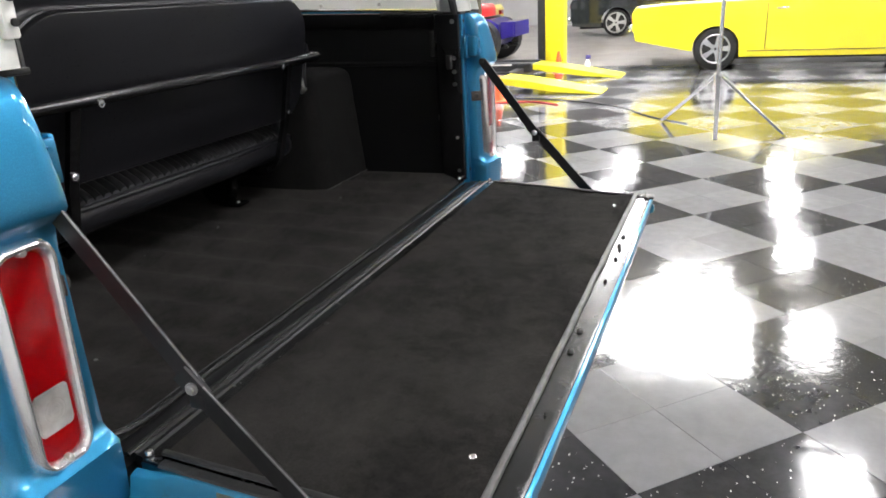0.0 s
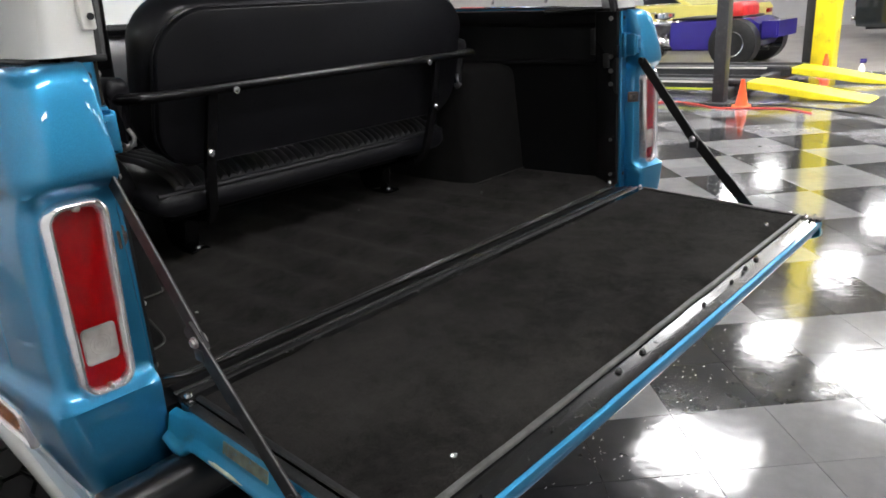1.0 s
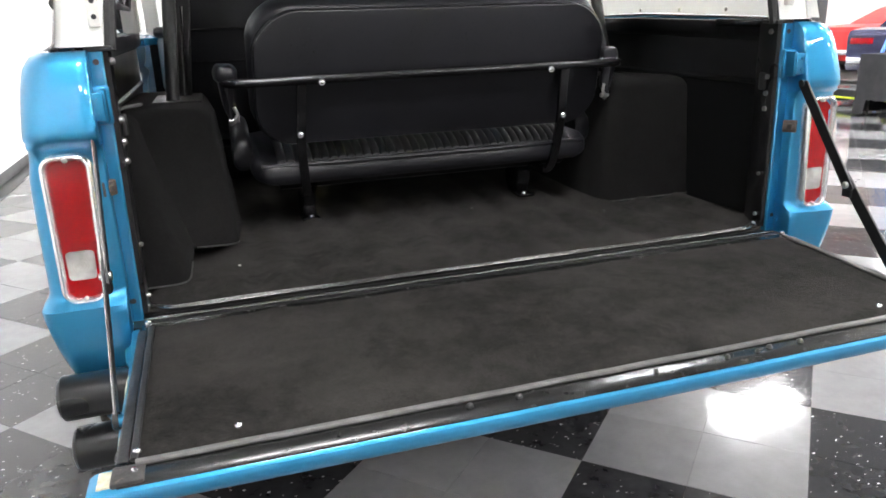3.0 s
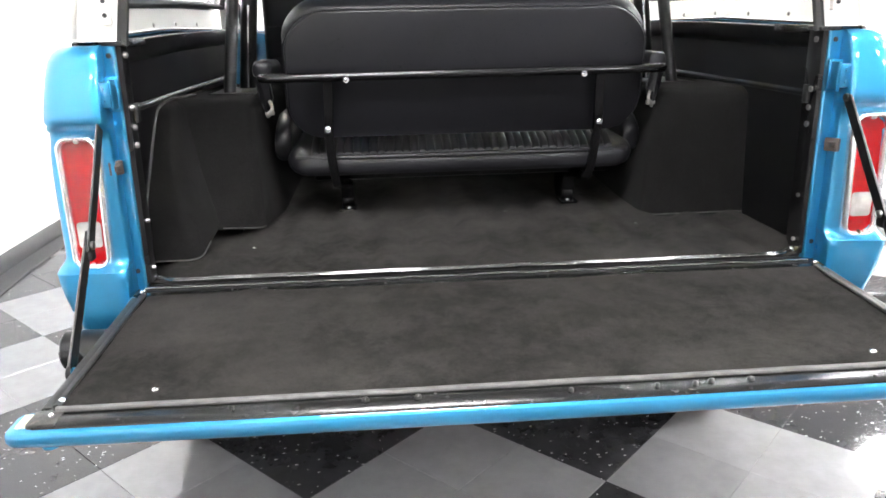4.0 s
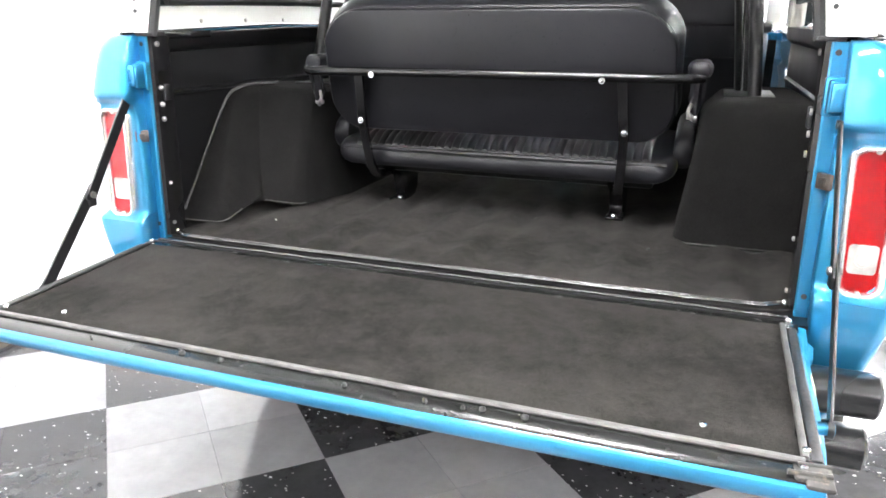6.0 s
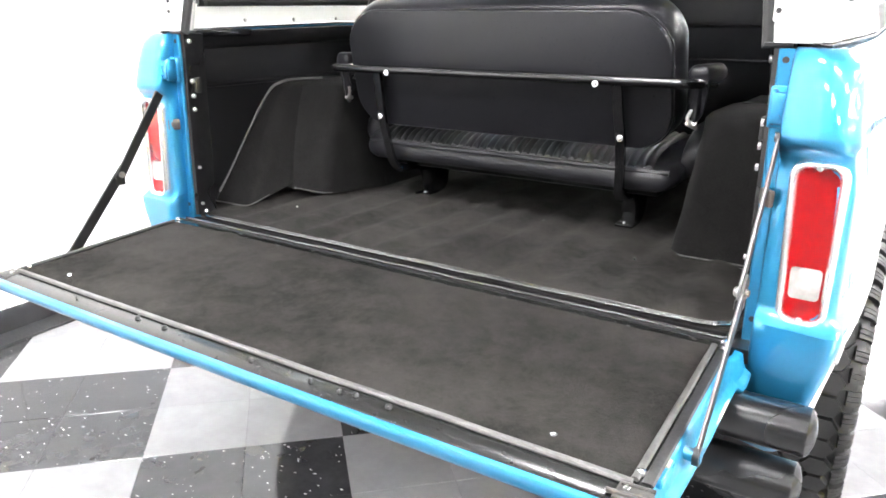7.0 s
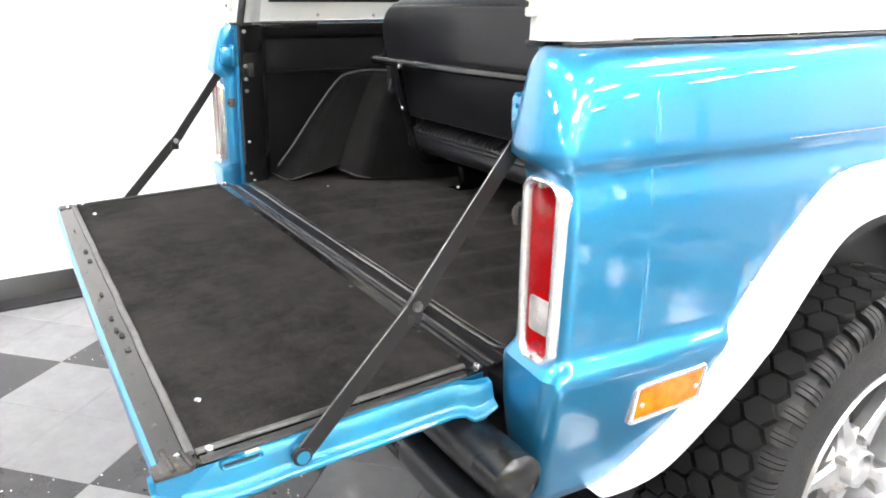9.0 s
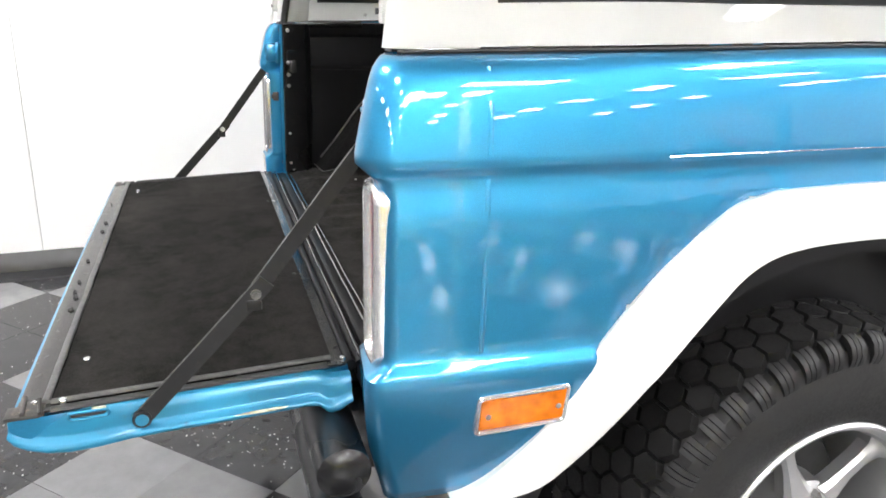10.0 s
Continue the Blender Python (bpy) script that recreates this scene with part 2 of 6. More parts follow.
LENS_AMBER = lens_material("amber_lens", (0.85, 0.20, 0.006))
GLASS = glass_material("window_glass", (0.93, 0.96, 0.95))
WALL = surface("white_wall_paint", (0.74, 0.74, 0.73), 0.55, 0, 0.05, 1.5, 60, 0.08)
BASEBOARD = surface("black_baseboard", (0.02, 0.02, 0.021), 0.35, 0, 0.3, 8, 90, 0.1)
SOUTH_WALL = surface("dark_grey_wall_paint", (0.20, 0.20, 0.205), 0.6, 0, 0.1, 0.8, 40, 0.08)
FAR_WALL = surface("grey_wall_paint", (0.52, 0.52, 0.52), 0.6, 0, 0.1, 0.8, 40, 0.08)
CEILING_PAINT = surface("ceiling_paint", (0.34, 0.34, 0.345), 0.7, 0, 0.06, 2, 50, 0.1)
CONCRETE = surface("stained_concrete", (0.19, 0.175, 0.16), 0.35, 0, 0.3, 1.4, 40, 0.1, 0.2, wear=(0.14, 0.13, 0.125))
TILE_GREY = tile_material("grey_tile", (0.188, 0.188, 0.191), (0.230, 0.230, 0.234), None, 0.115)
TILE_BLACK = tile_material("black_tile", (0.018, 0.018, 0.02), (0.036, 0.036, 0.039), (0.55, 0.55, 0.54), 0.115)
GROUT = surface("dark_joint", (0.12, 0.118, 0.115), 0.7, 0, 0.2, 20, 90, 0.1)
YELLOW_PAINT = car_paint("yellow_paint", (0.76, 0.64, 0.015), 0.02, 0.3, 0.0)
PALE_YELLOW = car_paint("pale_yellow_paint", (0.80, 0.74, 0.20), 0.02, 0.3, 0.0)
VIOLET_BLUE = car_paint("violet_blue_paint", (0.035, 0.022, 0.26), 0.1, 0.3, 0.2)
NAVY_CAR = car_paint("navy_car_paint", (0.012, 0.014, 0.06), 0.1, 0.25, 0.2)
BLACK_CAR = car_paint("black_car_paint", (0.012, 0.016, 0.018), 0.1, 0.25, 0.2)
SILVER_CAR = car_paint("silver_car_paint", (0.55, 0.54, 0.55), 0.1, 0.3, 0.5)
SAFETY_YELLOW = surface("safety_yellow", (0.85, 0.72, 0.02), 0.4, 0, 0.12, 5, 80, 0.1, 0.2, wear=(0.5, 0.42, 0.05))
CONE_ORANGE = surface("cone_orange", (0.95, 0.12, 0.03), 0.45, 0, 0.1, 8, 80, 0.1)
RED_PAINT = surface("red_tool_paint", (0.70, 0.03, 0.03), 0.35, 0, 0.15, 9, 90, 0.1, 0.3)
HOSE_RED = surface("red_hose", (0.75, 0.06, 0.04), 0.5, 0, 0.1, 20, 200, 0.1)
GREY_LIFT = surface("grey_lift_paint", (0.035, 0.035, 0.038), 0.45, 0, 0.2, 7, 90, 0.1, wear=(0.07, 0.068, 0.065))
LIME = surface("lime_stripe", (0.62, 0.72, 0.05), 0.5, 0, 0.1, 8, 90, 0.1)
CLOTH_BLACK = surface("black_table_cloth", (0.028, 0.028, 0.030), 0.9, 0, 0.2, 6, 220, 0.3, 0, 0.2)
LADDER_BLUE = surface("blue_fibreglass", (0.12, 0.30, 0.75), 0.45, 0, 0.1, 9, 120, 0.1)
CABLE = surface("black_cable", (0.02, 0.02, 0.02), 0.5, 0, 0.1, 20, 200, 0.1)
GREY_PLASTIC = surface("grey_brown_plastic", (0.045, 0.036, 0.030), 0.5, 0, 0.2, 30, 200, 0.15)
WOOD_CHIP = surface("raw_wood", (0.62, 0.45, 0.27), 0.7, 0, 0.2, 25, 150, 0.2)
GLOW = glow_material("panel_light", (1.0, 0.988, 1.0), PANEL_POWER)

# ---- building tools ----
def part(name, bm, material, parent=None, label="", smooth=True, angle=35):
    """Links a bmesh as one mesh object under a thing or a part."""
    me = bpy.data.meshes.new(name)
    bmesh.ops.recalc_face_normals(bm, faces=bm.faces)
    bm.to_mesh(me)
    bm.free()
    for m in material if isinstance(material, (list, tuple)) else (material,):
        me.materials.append(m)
    if smooth:
        me.shade_smooth()
        me.set_sharp_from_angle(angle=radians(angle))
    ob = new(name, me)
    if parent is not None:
        ob.parent = parent
    if label:
        tagged(ob, label)
    return ob


def thing(name, label, category, at=(0, 0, 0), turn=0.0, group="", kind=""):
    ob = new(name)
    ob.empty_display_size = 0.1
    ob.matrix_basis = pose(*at, 0, 0, turn)
    return tagged(ob, label, category, group, kind)


def box(bm, lo, hi, bevel=0.0, seg=2):
    lo, hi = Vector(lo), Vector(hi)
    r = bmesh.ops.create_cube(bm, size=1.0, matrix=Matrix.Translation((lo + hi) / 2) @ Matrix.Diagonal((*(hi - lo), 1)))
    if bevel:
        edges = {e for v in r["verts"] for e in v.link_edges}
        bmesh.ops.bevel(bm, geom=list(edges), offset=bevel, segments=seg, affect="EDGES", profile=0.5)
    return bm


def boxed(lo, hi, bevel=0.0, seg=2):
    return box(bmesh.new(), lo, hi, bevel, seg)


def rings(bm, loops, closed=True, caps=True):
    """Skins loops of equal count, one after the other."""
    rows = [[bm.verts.new(p) for p in loop] for loop in loops]
    n = len(rows[0])
    for a, b in zip(rows, rows[1:]):
        for i in range(n if closed else n - 1):
            j = (i + 1) % n
            bm.faces.new((a[i], a[j], b[j], b[i]))
    if caps and closed:
        bm.faces.new(rows[0][::-1])
        bm.faces.new(rows[-1])
    return bm


def smooth_line(points, per=6):
    """Catmull-Rom through the points."""
    p = [Vector(q) for q in points]
    p = [p[0] * 2 - p[1], *p, p[-1] * 2 - p[-2]]
    out = []
    for a, b, c, d in zip(p, p[1:], p[2:], p[3:]):
        for k in range(per):
            t = k / per
            out.append(0.5 * ((2 * b) + (c - a) * t + (2 * a - 5 * b + 4 * c - d) * t * t + (3 * b - a - 3 * c + d) * t ** 3))
    return out + [p[-2]]


def tube(bm, points, radius, sides=10, squash=1.0, up=(0, 0, 1)):
    """A round or flattened bar along a line."""
    p = [Vector(q) for q in points]
    loops = []
    for i, c in enumerate(p):
        way = (p[min(i + 1, len(p) - 1)] - p[max(i - 1, 0)]).normalized()
        side = way.cross(Vector(up))
        if side.length < 1e-4:
            side = way.cross(Vector((0, 1, 0)))
        side.normalize()
        over = side.cross(way)
        r = radius[i] if isinstance(radius, (list, tuple)) else radius
        loops.append([c + side * (math.cos(a) * r) + over * (math.sin(a) * r * squash) for a in (2 * math.pi * k / sides for k in range(sides))])
    return rings(bm, loops)


def tubed(points, radius, sides=10, squash=1.0, up=(0, 0, 1)):
    return tube(bmesh.new(), points, radius, sides, squash, up)


def strip(bm, points, width, thick, up):
    """A flat bar with square edges along a line; up is its face's normal."""
    p = [Vector(q) for q in points]
    loops = []
    for i, c in enumerate(p):
        way = (p[min(i + 1, len(p) - 1)] - p[max(i - 1, 0)]).normalized()
        n = Vector(up)
        n = (n - way * n.dot(way)).normalized()
        s = way.cross(n)
        loops.append([c + s * (a * width / 2) + n * (b * thick / 2) for a, b in ((-1, -1), (1, -1), (1, 1), (-1, 1))])
    return rings(bm, loops)


def lathe(bm, profile, sides=32, axis="x", centre=(0, 0, 0)):
    """Turns (along, radius) pairs about an axis."""
    loops = []
    for along, r in profile:
        loop = []
        for k in range(sides):
            a = 2 * math.pi * k / sides
            c, s = math.cos(a) * r, math.sin(a) * r
            v = {"x": (along, c, s), "y": (s, along, c), "z": (c, s, along)}[axis]
            loop.append(Vector(v) + Vector(centre))
        loops.append(loop)
    return rings(bm, loops, True, True)


def prism(bm, outline, axis, a, b, bevel=0.0):
    """Extrudes an outline of (u, v) from a to b; axis x: (y, z), y: (x, z), z: (x, y)."""
    def put(u, v, w):
        return {"x": (w, u, v), "y": (u, w, v), "z": (u, v, w)}[axis]
    lo = [bm.verts.new(put(u, v, a)) for u, v in outline]
    hi = [bm.verts.new(put(u, v, b)) for u, v in outline]
    n = len(lo)
    fs = [bm.faces.new(lo[::-1]), bm.faces.new(hi)]
    for i in range(n):
        fs.append(bm.faces.new((lo[i], lo[(i + 1) % n], hi[(i + 1) % n], hi[i])))
    if bevel:
        edges = {e for f in fs[:2] for e in f.edges}
        bmesh.ops.bevel(bm, geom=list(edges), offset=bevel, segments=2, affect="EDGES")
    return bm


def prismed(outline, axis, a, b, bevel=0.0):
    return prism(bmesh.new(), outline, axis, a, b, bevel)


def sheet(bm, nu, nv, place, thick=None):
    """A grid of nu by nv cells with place(u, v) in 0..1; thick, a vector, makes it solid."""
    top = [[bm.verts.new(place(i / nu, j / nv)) for i in range(nu + 1)] for j in range(nv + 1)]
    for j in range(nv):
        for i in range(nu):
            bm.faces.new((top[j][i], top[j][i + 1], top[j + 1][i + 1], top[j + 1][i]))
    if thick is not None:
        t = Vector(thick)
        low = [[bm.verts.new(v.co + t) for v in row] for row in top]
        for j in range(nv):
            for i in range(nu):
                bm.faces.new((low[j][i], low[j + 1][i], low[j + 1][i + 1], low[j][i + 1]))
        rim = [(0, i) for i in range(nu)] + [(j, nu) for j in range(nv)] + [(nv, nu - i) for i in range(nu)] + [(nv - j, 0) for j in range(nv)]
        for (a, b), (c, d) in zip(rim, rim[1:] + rim[:1]):
            bm.faces.new((top[a][b], low[a][b], low[c][d], top[c][d]))
    return bm


def rounded(w, h, r, n=4, cx=0.0, cy=0.0):
    """The outline of a rounded rectangle."""
    out = []
    for sx, sy, a0 in ((1, 1, 0), (-1, 1, 90), (-1, -1, 180), (1, -1, 270)):
        for k in range(n + 1):
            a = radians(a0 + 90 * k / n)
            out.append((cx + sx * (w / 2 - r) + r * math.cos(a), cy + sy * (h / 2 - r) + r * math.sin(a)))
    return out


def flip_x(bm, side):
    """Mirrors to the other side of the vehicle when side is -1."""
    if side < 0:
        for v in bm.verts:
            v.co.x = -v.co.x
        bmesh.ops.reverse_faces(bm, faces=bm.faces)
    return bm


def wob(x, y, z=0.0, s=1.0):
    return noise.noise(Vector((x * s, y * s, z * s)))


def screw(parent, at, axis="z", r=0.006, h=0.004, name="screw", material=None, label=""):
    bm = lathe(bmesh.new(), [(-0.004, r), (0, r), (h * 0.6, r * 0.85), (h, r * 0.4)], 12, axis, at)
    return part(name, bm, material or CHROME, parent, label)


def tuck(bm, amount=None):
    """The body narrows a little towards its rear corners; amount may depend on height."""
    for v in bm.verts:
        z = v.co.z
        a = amount if amount is not None else 0.022 if z > 1.10 else 0.020 if z > 0.835 else 0.020 - 0.004 * min(1.0, (0.835 - z) / 0.02)
        f = min(1.0, max(0.0, (abs(v.co.x) - 0.71) / 0.09)) * (1 - min(1.0, max(0.0, v.co.y) / 0.45)) ** 1.5
        v.co.x -= math.copysign(a * f, v.co.x)
    return bm

# ---- the shop: walls, ceiling, light panels ----
FAR_X, FAR_Y, NEAR_Y = 25.0, 12.3, -9.0


def wall_x(y):
    """The white wall beside the vehicle runs a little askew."""
    return -2.185 - 0.088 * y if y < 2.6 else -2.41 - 0.02 * (y - 2.6)


def side_wall():
    w = thing("wall_west", "white painted panel wall with faint vertical seams", "wall", kind="structure")
    ys = [NEAR_Y, -4.6, -3.4, -2.2, -1.02, 0.18, 1.4, 2.6, 3.8, 5.0, 6.2, 7.4, 8.6, 9.8, 11.0, FAR_Y]
    for a, b in zip(ys, ys[1:]):
        bm = bmesh.new()
        n = 10
        def place(u, v, a=a, b=b):
            y = a + 0.0015 + (b - a - 0.003) * u
            bow = 0.010 * math.sin(math.pi * u) * math.sin(math.pi * min(1, v * 1.2)) + 0.006 * wob(y, v * 3, 1, 1.1)
            return (wall_x(y) + bow, y, CEILING * v)
        sheet(bm, n, 14, place, (-0.12, 0, 0))
        part("panel", bm, WALL, w)
    base = bmesh.new()
    loops = []
    for y in ys:
        x = wall_x(y) + 0.014
        loops.append([(x, y, 0.0), (x + 0.016, y, 0.0), (x + 0.013, y, 0.012), (x + 0.004, y, 0.10), (x, y, 0.105)])
    rings(base, loops)
    tagged(part("baseboard", base, BASEBOARD), "black rubber cove baseboard along the white wall", "baseboard", kind="structure")
    lip = bmesh.new()
    rings(lip, [[(wall_x(y) + 0.034, y, 0.0), (wall_x(y) + 0.15, y, 0.0), (wall_x(y) + 0.15, y, 0.010), (wall_x(y) + 0.034, y, 0.012)] for y in ys])
    tagged(part("threshold_strip", lip, BASEBOARD), "black scuffed floor strip beside the baseboard", "floor strip", kind="structure")
    chip = boxed((wall_x(-0.75) + 0.012, -0.765, 0.10), (wall_x(-0.75) + 0.03, -0.735, 0.19), 0.003)
    tagged(part("wood_shim", chip, WOOD_CHIP), "small raw wood shim behind the black baseboard", "wood shim")


def plain_wall(name, lo, hi, label, axis):
    bm = bmesh.new()
    lo, hi = Vector(lo), Vector(hi)
    box(bm, lo, hi)
    tagged(part(name, bm, {"wall_north": WALL, "wall_south": SOUTH_WALL}.get(name, FAR_WALL), smooth=False), label, "wall", kind="structure")


side_wall()
plain_wall("wall_north", (-2.75, FAR_Y, 0), (FAR_X, FAR_Y + 0.12, CEILING), "white painted end wall of the shop", "y")
plain_wall("wall_south", (-2.75, NEAR_Y - 0.12, 0), (FAR_X, NEAR_Y, CEILING), "plain dark grey wall closing the shop", "y")
plain_wall("wall_east", (FAR_X, NEAR_Y, 0), (FAR_X + 0.12, FAR_Y, CEILING), "plain white wall at the far side of the shop", "x")
tagged(part("baseboard_north", boxed((-2.6, FAR_Y - 0.02, 0), (FAR_X, FAR_Y - 0.002, 0.11), 0.004), BASEBOARD), "black baseboard along the end wall", "baseboard", kind="structure")
tagged(part("ceiling", boxed((-2.75, NEAR_Y, CEILING), (FAR_X, FAR_Y, CEILING + 0.1)), CEILING_PAINT, smooth=False), "plain light ceiling of the shop", "ceiling", kind="structure")


def light_panel():
    t = thing("ceiling_light", "white rectangular ceiling light panel, switched on", "ceiling light", group="ceiling light panels")
    fr = bmesh.new()
    for lo, hi in (((-0.63, -0.33, -0.05), (-0.60, 0.33, 0)), ((0.60, -0.33, -0.05), (0.63, 0.33, 0)), ((-0.60, -0.33, -0.05), (0.60, -0.30, 0)), ((-0.60, 0.30, -0.05), (0.60, 0.33, 0))):
        box(fr, lo, hi)
    part("frame", fr, CEILING_PAINT, t, smooth=False)
    part("diffuser", boxed((-0.60, -0.30, -0.045), (0.60, 0.30, -0.03)), GLOW, t, smooth=False)
    return t


first_panel = light_panel()
for n, (px, py) in enumerate(PANELS):
    where = pose(px, py, CEILING - 0.002)
    if n == 0:
        first_panel.matrix_basis = where
    else:
        copy_thing(first_panel, where)

# ---- the vehicle: a short blue off-roader with a white hardtop, tailgate open ----
truck = thing("off_road_vehicle", "metallic blue vintage two-door off-roader, white hardtop, tailgate down", "car")
ARCH = (0.80, 0.45)
FRONT_Y = 3.45
# body section: height, half width, rear face
LEVELS = [
    (1.2645, 0.812, 0.012), (1.262, 0.824, 0.004), (1.256, 0.834, -0.003), (1.248, 0.8405, -0.009), (1.236, 0.8465, -0.014), (1.218, 0.8508, -0.019), (1.195, 0.8546, -0.024), (1.165, 0.8584, -0.030),
    (1.140, 0.8610, -0.0345), (1.124, 0.8625, -0.037), (1.110, 0.8635, -0.037), (1.1045, 0.8618, -0.032), (1.097, 0.8572, -0.022), (1.090, 0.8566, -0.012), (1.075, 0.8588, -0.009), (1.060, 0.8612, -0.007), (1.048, 0.8632, -0.008), (1.030, 0.865, -0.008),
    (1.000, 0.866, -0.008), (0.950, 0.8675, -0.008), (0.900, 0.868, -0.008), (0.860, 0.8685, -0.008), (0.842, 0.869, -0.008), (0.832, 0.873, -0.009),
    (0.824, 0.878, -0.018), (0.815, 0.880, -0.031), (0.800, 0.879, -0.031), (0.770, 0.874, -0.030), (0.735, 0.866, -0.027), (0.700, 0.856, -0.022), (0.685, 0.852, -0.019),
    (0.660, 0.844, -0.013), (0.635, 0.836, -0.006), (0.612, 0.829, 0.001), (0.590, 0.822, 0.007), (0.572, 0.817, 0.011),
]
# the flare's outer and inner edge, rear half: y, z
FLARE_OUT = [(0.112, 0.574), (0.136, 0.580), (0.168, 0.601), (0.208, 0.644), (0.247, 0.695), (0.283, 0.753), (0.304, 0.80), (0.312, 0.825), (0.33, 0.853), (0.366, 0.90), (0.41, 0.95), (0.446, 0.982), (0.487, 1.017), (0.53, 1.046), (0.58, 1.059), (0.63, 1.065), (0.80, 1.070)]
FLARE_IN = [(0.122, 0.568), (0.150, 0.562), (0.208, 0.560), (0.262, 0.572), (0.302, 0.609), (0.352, 0.675), (0.398, 0.75), (0.416, 0.775), (0.437, 0.80), (0.478, 0.85), (0.52, 0.90), (0.548, 0.93), (0.578, 0.951), (0.61, 0.964), (0.65, 0.972), (0.70, 0.977), (0.80, 0.980)]


def flare_y(z):
    """Where the flare's outer edge lies at a height."""
    for (y0, z0), (y1, z1) in zip(FLARE_OUT, FLARE_OUT[1:]):
        if z0 <= z <= z1:
            return y0 + (y1 - y0) * (z - z0) / (z1 - z0)
    return 0.0


# per side: the tailgate post's shift outward and forward, the rear face's shift forward, its inner edge
REAR = {1: (0.015, 0.038, 0.015, 0.744), -1: (0.009, 0.029, 0.002, 0.731)}


def body_side(side):
    """Quarter panel, door skin and front wing as one skin per side, with both wheel openings; the door gap follows as a seam."""
    bm = bmesh.new()
    rows = []
    ys = [0.112 + 0.0275 * k for k in range(int((FRONT_Y - 0.112) / 0.0275) + 1)]
    for z, xs, yr in LEVELS:
        r = 0.046 if z > 1.10 else 0.021 if z > 0.83 else 0.026
        ye = yr + REAR[side][2]
        xi = REAR[side][3]
        pts = [(xi - 0.005, ye + 0.070, z), (xi - 0.0045, ye + 0.004, z), (xi, ye, z)]
        for k in range(1, 5):
            pts.append((xi + (xs - r - xi) * k / 4, ye + (yr + 0.002 - ye) * k / 4, z))
        for k in range(1, 9):
            a = radians(90 * k / 8)
            pts.append((xs - r + r * math.sin(a), yr + 0.002 + r - r * math.cos(a), z))
        for y in ys:
            rise = 0.012 * min(1.0, y / 0.8) if z > 1.0 else 0.0
            taper = 0.05 * max(0.0, (y - 2.6) / 0.85) ** 2
            pts.append((xs - taper, y, z + rise))
        rows.append([bm.verts.new(p) for p in pts])
    gone = []
    for a, b in zip(rows, rows[1:]):
        for i in range(len(a) - 1):
            c = (a[i].co + a[i + 1].co + b[i].co + b[i + 1].co) / 4
            yy = c.y if c.y < 0.80 else 1.60 - c.y
            if (c.z < 1.05 and yy > flare_y(c.z) + (0.022 if c.z > 0.74 else 0.040) and 0.1 < c.y < 1.5) or math.hypot(c.y - 3.14, c.z - 0.42) < 0.50:
                continue
            bm.faces.new((a[i], a[i + 1], b[i + 1], b[i]))
    bmesh.ops.delete(bm, geom=[v for v in bm.verts if not v.link_faces], context="VERTS")
    skin = part("quarter_panel", flip_x(tuck(bm), side), BLUE, truck, "glossy metallic blue body side", angle=50)
    solid = skin.modifiers.new("solid", "SOLIDIFY")
    solid.thickness, solid.offset = 0.003, -1.0
    for zs in ((1.250, 1.20, 1.16, 1.118), (1.085, 1.05, 0.95, 0.90, 0.848)):
        line = []
        for z in zs:
            w = min(range(len(LEVELS)), key=lambda k: abs(LEVELS[k][0] - z))
            line.append((LEVELS[w][1] - 0.0065, 0.135, LEVELS[w][0] + (0.002 if z > 1 else 0)))
        part("panel_seam", flip_x(tuck(tubed(line, 0.0075, 12)), side), BLUE, truck)
    for line in ([(0.872, 1.34, 1.26), (0.874, 1.34, 1.1), (0.885, 1.34, 0.82), (0.84, 1.36, 0.62)], [(0.872, 2.32, 1.26), (0.874, 2.32, 1.1), (0.885, 2.32, 0.82), (0.84, 2.30, 0.62)]):
        part("door_gap", flip_x(tubed(line, 0.003, 6), side), RUBBER_SEAL, truck)
    # seal between body and hardtop
    part("top_seal", flip_x(tuck(tubed([(0.800, 0.030, 1.266), (0.811, 0.034, 1.266)] + [(0.816, 0.03 + 0.03 * k, 1.2665 + 0.012 * min(1.0, (0.03 + 0.03 * k) / 0.8)) for k in range(1, 28)] + [(0.816, 2.3, 1.278)], 0.0032, 8), 0.038), side), RUBBER_SEAL, truck)
    # flare over the rear wheel
    fl = bmesh.new()
    loops = []
    outer = smooth_line([(0, y, z) for y, z in FLARE_OUT + [(1.60 - y, z) for y, z in FLARE_OUT[-2::-1]]], 3)
    inner = smooth_line([(0, y, z) for y, z in FLARE_IN + [(1.60 - y, z) for y, z in FLARE_IN[-2::-1]]], 3)
    for o, i in zip(outer, inner):
        bx = 0.868 - 0.038 * max(0.0, (0.78 - o.z) / 0.18)
        ix = 0.868 - 0.034 * max(0.0, (0.78 - i.z) / 0.18)
        loop = []
        for f, dx in ((0.0, -0.024), (0.0, 0.004), (0.06, 0.011), (0.25, 0.018), (0.6, 0.022), (0.93, 0.023), (0.985, 0.021), (1.0, 0.015), (1.0, -0.012), (0.9, -0.014)):
            q = o.lerp(i, f)
            low = min(1.0, max(0.0, (q.z - 0.57) / 0.17))
            loop.append((bx + (ix - bx) * f + (dx * (0.30 + 0.70 * low) if dx > 0 else dx), q.y, q.z))
        loops.append(loop)
    rings(fl, loops)
    part("wheel_flare", flip_x(fl, side), WHITE, truck, "white moulded fender flare")
    # inner arch: dark liner behind the opening
    ln = bmesh.new()
    loops = []
    for k in range(33):
        a = radians(-10 + 200 * k / 32)
        cy, cz = -math.cos(a), math.sin(a)
